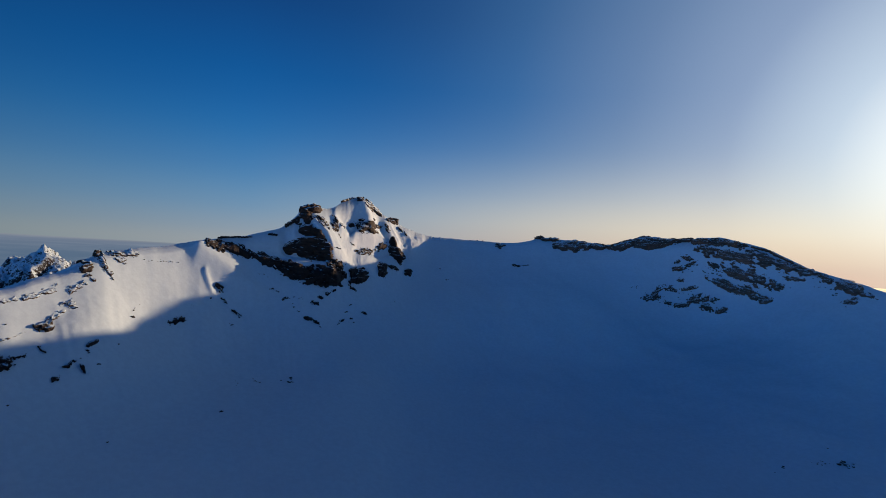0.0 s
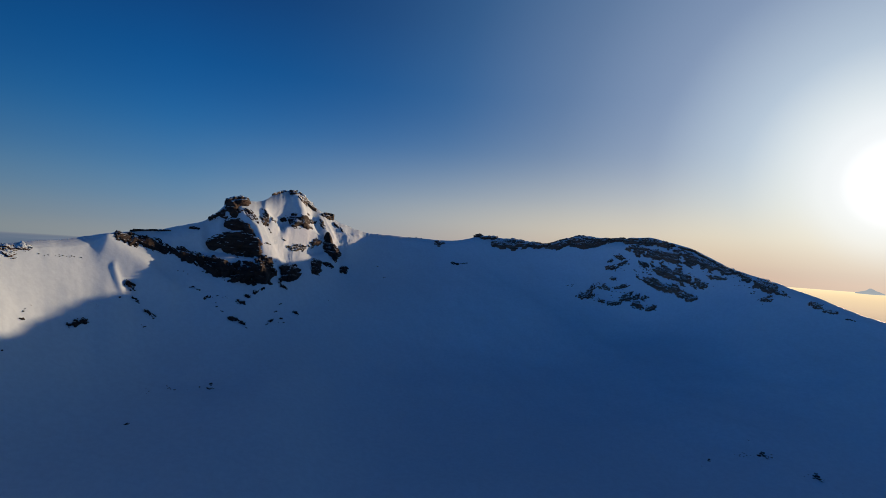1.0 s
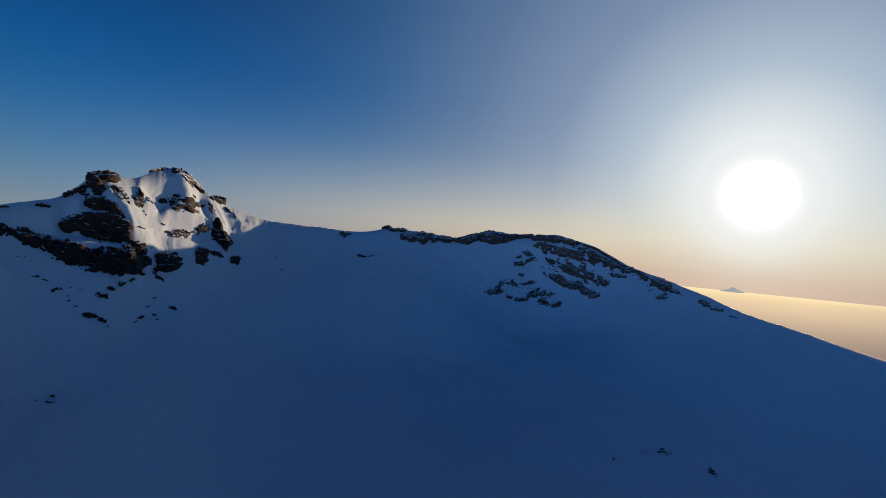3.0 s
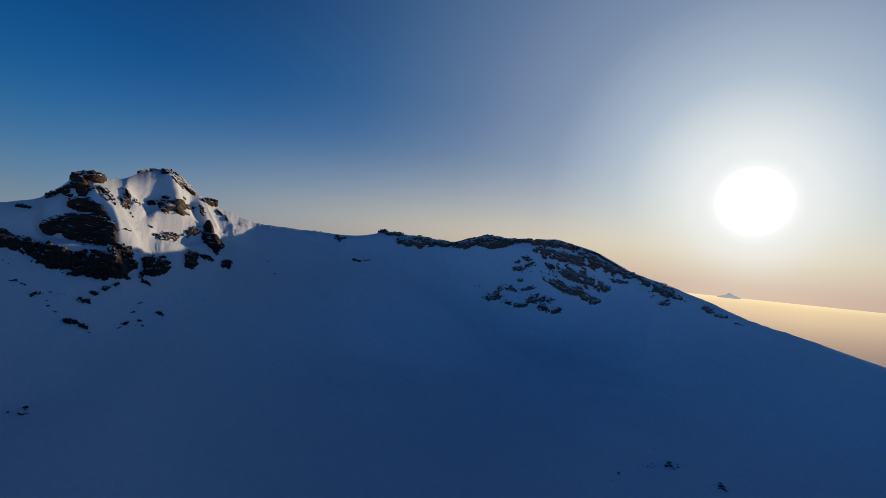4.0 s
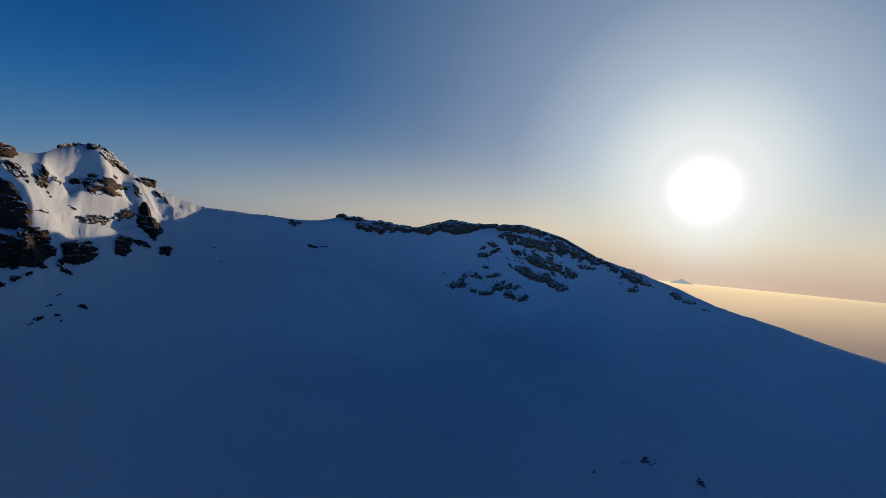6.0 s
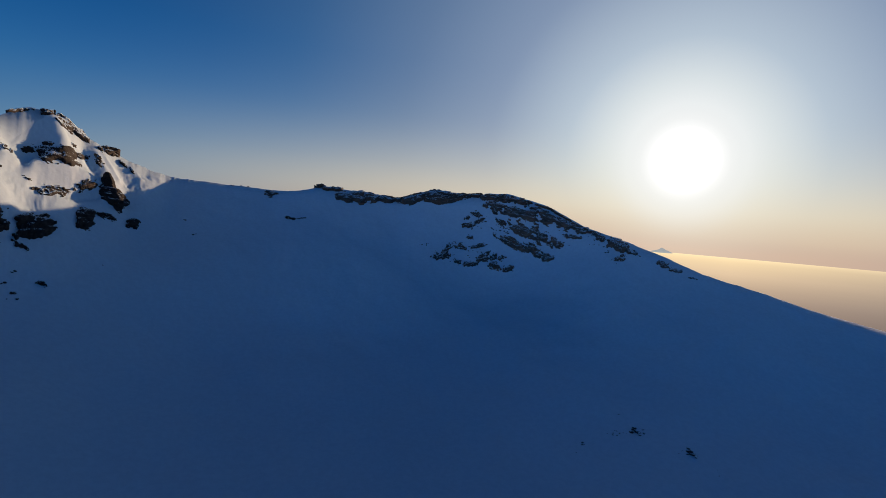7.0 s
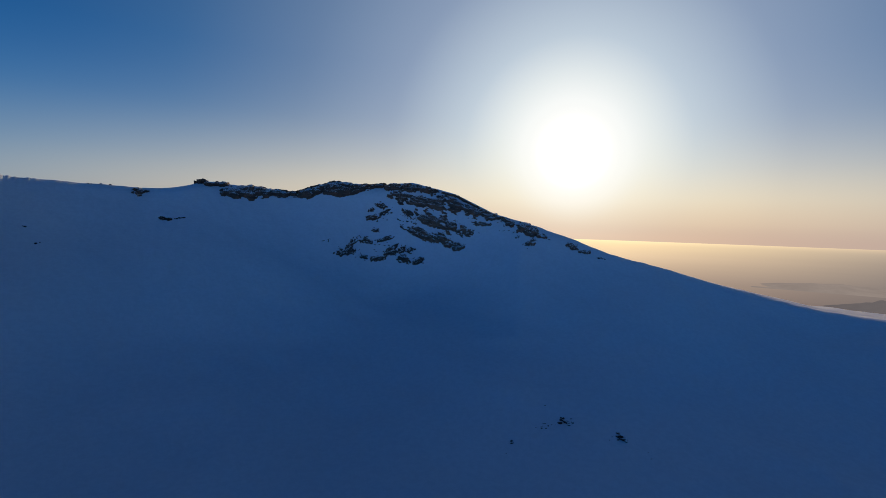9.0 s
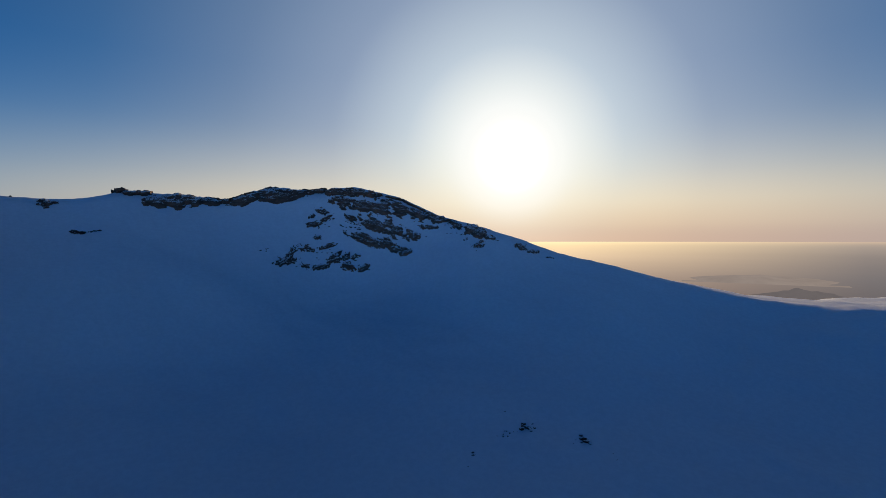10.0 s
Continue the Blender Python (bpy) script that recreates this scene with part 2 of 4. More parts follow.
def relief(x, y):
    """Height of the snow at a place."""
    dx, dy = x - HUB[0], y - HUB[1]
    r, b = np.hypot(dx, dy), np.degrees(np.arctan2(dx, dy))
    far, high, run, soft, fall = (about(t, b) for t in (RIM_FAR, RIM_HIGH, WALL_RUN, WALL_ROUND, BEHIND_FALL))
    s = far - r
    inner = np.maximum(s, 0)
    # the crest's bends smooth out towards the floor
    deep = step(inner, 35, 115)
    inner = inner + (about(DEEP_FAR, b) - far) * deep
    inward = np.sqrt(inner ** 2 + soft ** 2) - soft
    run = run + (80 - run) * step(inner, 50, 150)
    crest = high + (about(DEEP_HIGH, b) - high) * deep
    z_in = crest - (crest - FLOOR) * (1 - np.exp(-inward / run)) + spurs(b, inner)
    # the shoulder of the sunlit face east of the arete
    p, q = 0.84 * (x + 64) - 0.54 * (y - 306), 0.54 * (x + 64) + 0.84 * (y - 306)
    z_in = z_in + 9 * np.exp(-((p / 13) ** 2) - (q / 12) ** 2) * step(inner, 4, 14)
    edge_of = np.interp(inner, *ARETE)
    # the snow ledge between the tower's foot and the cliff band
    f, g = 0.325 * (x + 80.5) - 0.946 * (y - 303), 0.946 * (x + 80.5) + 0.325 * (y - 303)
    ledge = step(g, -34, -14) * step(-g, -23, -13) * step(f, -4, 9) * step(-f, -24, -14 + np.minimum(g + 2, 0) * 0.25) * step(inner, 2, 11) * step(edge_of - b, -0.4, 0.5)
    z_in = z_in + (-6.3 - 0.2 * np.maximum(f - 12, 0) - z_in) * ledge
    # the stepped front of the rock buttress, west of its arete
    front = 15.4 + 0.5 * (x + 69.7) - 0.866 * (y - 300.6)
    treads = np.minimum(np.interp(front, *TREADS), high - 0.2 * inner)
    z_in = z_in + (treads - z_in) * step(b, -22.6, -21.4) * step(edge_of - b, -0.1, 0.6) * step(-front, -19.5, -16.5) * step(inner, 0, 1.5)
    # the arete itself, a sharp rib
    z_in = z_in + 2.2 * np.exp(-(((b - edge_of - 0.25) * 4.9 / 1.9) ** 2)) * step(inner, 3, 8) * step(-inner, -32, -24)
    z_in = z_in + (FLOOR + 3 - z_in) * step(-r, -140, -40)
    out = np.maximum(-s, 0)
    z_out = high - fall * (np.sqrt(out ** 2 + (soft * 3 + 4) ** 2) - (soft * 3 + 4)) - 0.42 * np.maximum(out - 150, 0)
    z = np.where(s > 0, z_in, np.maximum(z_out, -260.0))
    edge = step(np.abs(s), 0, 25)
    # a long low drift on the eastern floor
    k = np.clip(((x - 204) * -11 + (y - 146) * -38) / 1565, -0.3, 1.4)
    off = ((x - 204) * 38 - (y - 146) * 11) / 39.6
    z = z + 0.8 * np.exp(-np.abs(off / np.where(off > 0, 7.0, 2.2)) ** 1.6) * step(k, -0.3, 0.2) * step(-k, -1.4, -0.8)
    # drifts and small cornices along the crest
    z = z + (1 - step(np.abs(s), 2, 14)) * (0.25 * fractal(b * 0.9, s / 12, 23, 4) + 0.7 * np.exp(-(((b + 2.2) / 1.2) ** 2)) * np.abs(wavy(b * 2.5, s / 20, 29)) + 0.5 * np.exp(-(((b + 6.5) / 3.2) ** 4)) * np.abs(wavy(b * 2.1, s / 15, 33)))
    return z + edge * 1.9 * fractal(x / 55, y / 55, 3, 3) + (0.2 + 0.8 * edge) * 0.22 * fractal(x / 9, y / 9, 8, 3)


def rim_at(bearing):
    return about(RIM_FAR, bearing), about(RIM_HIGH, bearing)


def on_wall(bearing, z):
    """Places on the wall of the bowl at bearings and heights (one column of heights for each bearing); above the crest they stand over it."""
    bearing, z = np.atleast_1d(np.asarray(bearing, float)), np.asarray(z, float).reshape(-1, np.size(bearing))
    s = np.linspace(0, 190, 380)[:, None]
    sin, cos = np.sin(np.radians(bearing)), np.cos(np.radians(bearing))
    far = about(RIM_FAR, bearing)
    table = np.minimum.accumulate(relief(HUB[0] + (far - s) * sin, HUB[1] + (far - s) * cos), 0)
    d = np.stack([np.interp(-z[:, k], -table[:, k], s[:, 0]) for k in range(len(bearing))], 1)
    r = far - d + 0.05 * np.maximum(z - table[0], 0)
    return HUB[0] + r * sin, HUB[1] + r * cos


# ---------------------------------------------------------------- materials
def material(name):
    m = bpy.data.materials.new(name)
    m.use_nodes = True
    nodes, links = m.node_tree.nodes, m.node_tree.links
    return m, nodes, links, nodes["Principled BSDF"]


def noisy(n, l, scale, detail=4, rough=0.55, where=None):
    t = n.new("ShaderNodeTexNoise")
    t.inputs["Scale"].default_value, t.inputs["Detail"].default_value, t.inputs["Roughness"].default_value = scale, detail, rough
    if where is not None:
        l.new(where, t.inputs["Vector"])
    return t.outputs[0]


def bumped(n, l, p, height, strength, distance):
    b = n.new("ShaderNodeBump")
    b.inputs["Strength"].default_value, b.inputs["Distance"].default_value = strength, distance
    l.new(height, b.inputs["Height"])
    l.new(b.outputs[0], p.inputs["Normal"])


def stretched(n, l, where, size, turn=0.0):
    m = n.new("ShaderNodeMapping")
    m.inputs["Scale"].default_value = size
    m.inputs["Rotation"].default_value = (0, 0, turn)
    l.new(where, m.inputs["Vector"])
    return m.outputs[0]


def snow_material():
    """Old wind-packed snow: faint crust patches, wind ripples and sastrugi."""
    m, n, l, p = material("snow")
    where = n.new("ShaderNodeNewGeometry").outputs["Position"]
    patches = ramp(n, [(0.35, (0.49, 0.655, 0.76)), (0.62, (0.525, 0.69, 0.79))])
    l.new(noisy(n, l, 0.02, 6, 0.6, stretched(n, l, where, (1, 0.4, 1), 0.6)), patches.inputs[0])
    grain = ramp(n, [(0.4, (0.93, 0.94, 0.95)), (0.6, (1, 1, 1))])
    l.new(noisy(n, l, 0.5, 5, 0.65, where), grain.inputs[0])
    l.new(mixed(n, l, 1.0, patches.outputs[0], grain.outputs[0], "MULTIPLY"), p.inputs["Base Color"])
    p.inputs["Roughness"].default_value = 0.62
    p.inputs["Specular IOR Level"].default_value = 0.25
    ripple = noisy(n, l, 0.35, 6, 0.6, stretched(n, l, where, (0.5, 0.12, 0.5), 0.7))
    swell = noisy(n, l, 0.06, 4, 0.5, where)
    fine = noisy(n, l, 1.3, 5, 0.65, stretched(n, l, where, (0.6, 0.16, 0.6), 0.7))
    rough = maths(n, l, "ADD", ripple, maths(n, l, "MULTIPLY", fine, 0.4))
    bumped(n, l, p, maths(n, l, "ADD", rough, maths(n, l, "MULTIPLY", swell, 4.0)), 0.14, 0.9)
    return m


SNOW = snow_material()


def rock_material(name, dark, light, snowy=0.55, dust=(0.7, 1.3), tint=(0.51, 0.675, 0.775), streak=(1, 1, 1)):
    """Weathered volcanic rock in beds, with snow caught on its ledges."""
    m, n, l, p = material(name)
    geo = n.new("ShaderNodeNewGeometry")
    where = geo.outputs["Position"]
    beds = noisy(n, l, 0.35, 6, 0.65, stretched(n, l, where, (0.35, 0.35, 2.2)))
    tone = ramp(n, [(0.3, dark), (0.55, tuple(0.5 * (a + b) for a, b in zip(dark, light))), (0.75, light)])
    l.new(beds, tone.inputs[0])
    rust = ramp(n, [(0.52, 0.0), (0.72, 1.0)])
    l.new(noisy(n, l, 0.11, 5, 0.6, where), rust.inputs[0])
    stone = mixed(n, l, maths(n, l, "MULTIPLY", rust.outputs[0], 0.55), tone.outputs[0], (light[0] * 1.25, light[1] * 0.9, light[2] * 0.68))
    up = n.new("ShaderNodeSeparateXYZ")
    l.new(geo.outputs["Normal"], up.inputs[0])
    lie = maths(n, l, "ADD", up.outputs[2], maths(n, l, "MULTIPLY", maths(n, l, "SUBTRACT", noisy(n, l, dust[0], 6, 0.8, stretched(n, l, where, streak)), 0.5), dust[1]))
    cover = ramp(n, [(snowy, 0.0), (min(snowy + 0.1, 1.0), 1.0)])
    l.new(lie, cover.inputs[0])
    l.new(mixed(n, l, cover.outputs[0], stone, tint), p.inputs["Base Color"])
    p.inputs["Roughness"].default_value = 0.85
    p.inputs["Specular IOR Level"].default_value = 0.3
    bumped(n, l, p, noisy(n, l, 1.1, 8, 0.7, where), 0.7, 0.5)
    return m


ROCK = rock_material("rock", (0.035, 0.026, 0.021), (0.15, 0.108, 0.085), 0.78, (1.4, 2.0))
DARK_ROCK = rock_material("dark_rock", (0.006, 0.006, 0.007), (0.03, 0.024, 0.021), 0.9, (0.8, 1.9))
PALE_ROCK = rock_material("pale_rock", (0.05, 0.036, 0.029), (0.21, 0.15, 0.115), 0.77, (2.0, 2.8))
BROWN_ROCK = rock_material("brown_rock", (0.011, 0.009, 0.008), (0.048, 0.036, 0.029), 0.74, (0.9, 1.6))
DUSTED_ROCK = rock_material("dusted_rock", (0.016, 0.012, 0.010), (0.07, 0.047, 0.036), 0.44, (1.4, 3.2))
CAPPED_ROCK = rock_material("capped_rock", (0.011, 0.009, 0.008), (0.05, 0.037, 0.03), 0.42, (0.9, 2.2))
STEPPED_ROCK = rock_material("stepped_rock", (0.010, 0.008, 0.007), (0.06, 0.042, 0.033), 0.72, (0.6, 1.5), streak=(0.3, 0.3, 2.4))
STREAKED_ROCK = rock_material("streaked_rock", (0.006, 0.005, 0.005), (0.03, 0.023, 0.02), 0.66, (1.3, 2.6), streak=(1, 1, 0.16))


def glowing_haze_material():
    """Haze over the lowland with its sunlight painted in as glow: bright under the sun, greyer to the sides, blue with
    cloud on the far side.
    """
    m, n, l, p = material("haze")
    n.remove(p)
    where = n.new("ShaderNodeNewGeometry").outputs["Position"]
    split = n.new("ShaderNodeSeparateXYZ")
    l.new(where, split.inputs[0])
    flat = n.new("ShaderNodeCombineXYZ")
    l.new(maths(n, l, "SUBTRACT", split.outputs[0], HUB[0]), flat.inputs[0])
    l.new(maths(n, l, "SUBTRACT", split.outputs[1], HUB[1]), flat.inputs[1])
    size = n.new("ShaderNodeVectorMath")
    size.operation = "LENGTH"
    l.new(flat.outputs[0], size.inputs[0])
    unit = n.new("ShaderNodeVectorMath")
    unit.operation = "NORMALIZE"
    l.new(flat.outputs[0], unit.inputs[0])
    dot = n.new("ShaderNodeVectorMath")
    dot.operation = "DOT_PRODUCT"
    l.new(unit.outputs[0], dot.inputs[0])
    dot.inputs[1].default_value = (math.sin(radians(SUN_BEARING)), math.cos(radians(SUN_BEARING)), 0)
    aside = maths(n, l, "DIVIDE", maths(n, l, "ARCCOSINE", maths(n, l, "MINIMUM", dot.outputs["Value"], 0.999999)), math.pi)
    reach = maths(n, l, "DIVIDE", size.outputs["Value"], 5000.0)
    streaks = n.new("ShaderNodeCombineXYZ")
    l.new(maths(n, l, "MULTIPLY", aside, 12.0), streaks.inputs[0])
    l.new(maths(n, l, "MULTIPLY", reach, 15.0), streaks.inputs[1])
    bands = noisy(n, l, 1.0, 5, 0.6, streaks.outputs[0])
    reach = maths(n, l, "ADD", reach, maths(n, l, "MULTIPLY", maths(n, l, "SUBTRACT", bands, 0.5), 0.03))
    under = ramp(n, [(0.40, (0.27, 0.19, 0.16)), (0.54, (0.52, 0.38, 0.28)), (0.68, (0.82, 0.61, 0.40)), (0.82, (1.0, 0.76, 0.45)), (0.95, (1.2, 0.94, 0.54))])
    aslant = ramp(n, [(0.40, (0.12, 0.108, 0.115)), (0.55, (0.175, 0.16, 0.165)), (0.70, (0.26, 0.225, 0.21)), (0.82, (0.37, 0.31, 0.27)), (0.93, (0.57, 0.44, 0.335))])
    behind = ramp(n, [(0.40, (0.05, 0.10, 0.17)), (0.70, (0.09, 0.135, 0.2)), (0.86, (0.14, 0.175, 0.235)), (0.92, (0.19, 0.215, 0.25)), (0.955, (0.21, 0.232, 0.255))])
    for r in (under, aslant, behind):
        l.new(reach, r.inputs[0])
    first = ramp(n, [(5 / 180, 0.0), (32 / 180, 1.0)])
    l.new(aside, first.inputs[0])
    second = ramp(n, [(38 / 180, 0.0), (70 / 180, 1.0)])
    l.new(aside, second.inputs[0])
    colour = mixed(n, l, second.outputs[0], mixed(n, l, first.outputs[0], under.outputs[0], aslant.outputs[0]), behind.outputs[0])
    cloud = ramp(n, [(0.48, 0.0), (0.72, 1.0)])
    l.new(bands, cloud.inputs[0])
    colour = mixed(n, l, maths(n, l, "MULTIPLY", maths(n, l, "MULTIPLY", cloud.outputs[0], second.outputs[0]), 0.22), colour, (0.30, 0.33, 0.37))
    # the painted sunlight is given off by the sheet itself
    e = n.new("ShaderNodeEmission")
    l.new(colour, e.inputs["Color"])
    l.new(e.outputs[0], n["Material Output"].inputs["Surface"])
    return m


HAZE = glowing_haze_material()


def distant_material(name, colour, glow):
    """A far height seen through the haze: little of its own colour, mostly air light painted in as emission."""
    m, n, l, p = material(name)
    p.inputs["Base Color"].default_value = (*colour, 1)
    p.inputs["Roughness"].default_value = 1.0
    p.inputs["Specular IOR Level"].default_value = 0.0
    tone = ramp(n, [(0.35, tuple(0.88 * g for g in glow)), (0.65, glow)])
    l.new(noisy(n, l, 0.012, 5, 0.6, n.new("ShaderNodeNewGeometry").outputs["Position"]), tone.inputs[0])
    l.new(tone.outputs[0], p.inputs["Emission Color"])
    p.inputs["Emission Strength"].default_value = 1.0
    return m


def sheet(name, xs, ys, zs, mat, wrap=True):
    """A mesh over a grid of rows by columns, closed round where wrap is set."""
    rows, cols = xs.shape
    k = np.arange(rows * cols).reshape(rows, cols)
    nxt = np.roll(k, -1, 1) if wrap else k[:, 1:]
    own = k if wrap else k[:, :-1]
    quads = np.stack([own[:-1], nxt[:-1], nxt[1:], own[1:]], -1).reshape(-1, 4)
    me = bpy.data.meshes.new(name)
    me.vertices.add(rows * cols)
    me.vertices.foreach_set("co", np.stack([xs, ys, zs], -1).astype(np.float32).ravel())
    me.loops.add(quads.size)
    me.loops.foreach_set("vertex_index", quads.astype(np.int32).ravel())
    me.polygons.add(len(quads))
    me.polygons.foreach_set("loop_start", np.arange(0, quads.size, 4, dtype=np.int32))
    me.update(calc_edges=True)
    me.validate()
    me.materials.append(mat)
    me.polygons.foreach_set("use_smooth", np.ones(len(me.polygons), bool))
    return new(name, me)


# ---------------------------------------------------------------- snow bowl
def build_ground():
    fine = np.r_[np.arange(-75, -24, 0.2), np.arange(-24, -1, 0.08), np.arange(-1, 100, 0.2)]
    bearings = np.radians(np.r_[fine, np.arange(100, 285, 1.5)])
    far = about(RIM_FAR, (np.degrees(bearings) + 180) % 360 - 180)
    inside = 1 - np.linspace(1, 0, 170)[:-1] ** 1.7
    outside = np.linspace(0, 1, 70) ** 2.2 * 900
    r = np.r_[0.02 + 0.98 * inside[:, None] * far[None], far[None] + outside[:, None]]
    xs, ys = HUB[0] + r * np.sin(bearings)[None], HUB[1] + r * np.cos(bearings)[None]
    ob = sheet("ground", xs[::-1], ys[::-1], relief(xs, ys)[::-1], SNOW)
    tagged(ob, "smooth wind-packed snow bowl of a mountain", "snow", kind="structure")


build_ground()


def build_lowland():
    b = np.radians(np.arange(0, 360, 1.0))
    r = np.linspace(900, 4850, 60)
    el = np.radians(-0.52 - 12 * (1 - (r - 900) / 3950) ** 2)
    xs, ys = HUB[0] + r[:, None] * np.sin(b)[None], HUB[1] + r[:, None] * np.cos(b)[None]
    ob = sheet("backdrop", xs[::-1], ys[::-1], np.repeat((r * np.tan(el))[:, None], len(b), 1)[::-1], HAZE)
    tagged(ob, "hazy lowland far below the mountain", "lowland", kind="structure")


build_lowland()


def build_far_heights():
    """A lone volcano on the horizon and two hazy hills below it, all far out over the lowland."""
    def mound(name, bearing, far, base, tall, wide, deep, sharp, mat, seed):
        u = np.linspace(-1, 1, 61)
        a, b = np.meshgrid(u, np.linspace(-1, 1, 25))
        d = np.hypot(a, b)
        h = np.clip(1 - d, 0, 1) ** sharp * (1 + 0.25 * fractal(a * 3 + seed, b * 3, seed, 4)) + 0.03 * fractal(a * 9, b * 9, seed, 2) * np.clip(1 - d, 0, 1)
        sb, cb = math.sin(radians(bearing)), math.cos(radians(bearing))
        x, y = a * wide, far + b * deep
        ob = sheet(name, x * cb + y * sb + HUB[0], -x * sb + y * cb + HUB[1], base + tall * h - 6 * (d > 0.97), mat, wrap=False)
        return ob

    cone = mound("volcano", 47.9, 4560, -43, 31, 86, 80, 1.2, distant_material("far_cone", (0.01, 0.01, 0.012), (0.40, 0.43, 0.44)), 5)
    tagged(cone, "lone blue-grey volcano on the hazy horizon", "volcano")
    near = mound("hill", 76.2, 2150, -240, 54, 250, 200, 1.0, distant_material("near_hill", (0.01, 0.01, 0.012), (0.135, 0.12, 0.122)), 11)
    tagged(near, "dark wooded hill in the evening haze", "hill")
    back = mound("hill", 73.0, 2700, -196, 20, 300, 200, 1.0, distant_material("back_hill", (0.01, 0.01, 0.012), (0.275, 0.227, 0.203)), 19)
    tagged(back, "pale hill dissolving into the evening haze", "hill")


build_far_heights()


# ---------------------------------------------------------------- rock
def solid(name, front, back, keep, mat):
    """A closed mesh from a front and a back layer over one grid, with walls where the kept cells end."""
    rows, cols = keep.shape[0] + 1, keep.shape[1] + 1
    k = np.arange(rows * cols).reshape(rows, cols)
    q = np.stack([k[:-1, :-1], k[:-1, 1:], k[1:, 1:], k[1:, :-1]], -1)[keep]
    if not len(q):
        return None
    pairs = np.concatenate([q[:, [0, 1]], q[:, [1, 2]], q[:, [2, 3]], q[:, [3, 0]]])
    code = np.sort(pairs, 1) @ np.array([rows * cols, 1])
    _, first, count = np.unique(code, return_index=True, return_counts=True)
    rim = pairs[first[count == 1]]
    n = rows * cols
    faces = np.concatenate([q, q[:, ::-1] + n, np.stack([rim[:, 1], rim[:, 0], rim[:, 0] + n, rim[:, 1] + n], -1)])
    used, faces = np.unique(faces, return_inverse=True)
    faces = faces.reshape(-1, 4)
    co = np.concatenate([front.reshape(-1, 3), back.reshape(-1, 3)])[used]
    me = bpy.data.meshes.new(name)
    me.vertices.add(len(co))
    me.vertices.foreach_set("co", co.astype(np.float32).ravel())
    me.loops.add(faces.size)
    me.loops.foreach_set("vertex_index", faces.astype(np.int32).ravel())
    me.polygons.add(len(faces))
    me.polygons.foreach_set("loop_start", np.arange(0, faces.size, 4, dtype=np.int32))
    me.update(calc_edges=True)
    me.validate()
    me.materials.append(mat)
    return new(name, me)


SEED = [100]


def bedded(u, w, seed):
    """Relief of a rock face along u and up w, in metres: beds, joints and broken blocks."""
    w2 = w + 0.9 * fractal(u / 14, w / 9, seed, 3)
    bed = w2 / 2.1 + 0.4 * wavy(u / 25, w / 40, seed + 1)
    ledge = (bed - np.floor(bed)) * (0.6 + 0.4 * hashed(np.floor(bed), np.floor(u / 9 + 0.5 * hashed(np.floor(bed), np.floor(bed), seed)), seed + 2))
    block = hashed(np.floor(u / 2.4 + 0.8 * wavy(u / 5, w / 3, seed + 7)), np.floor(w2 / 1.5), seed + 3)
    joint = 1 - np.abs(wavy(u / 3.1, w / 7, seed + 4))
    return 0.75 * ledge + 0.45 * block + 0.55 * joint + 0.6 * fractal(u / 3.8, w / 2.2, seed + 5, 5, 0.6)


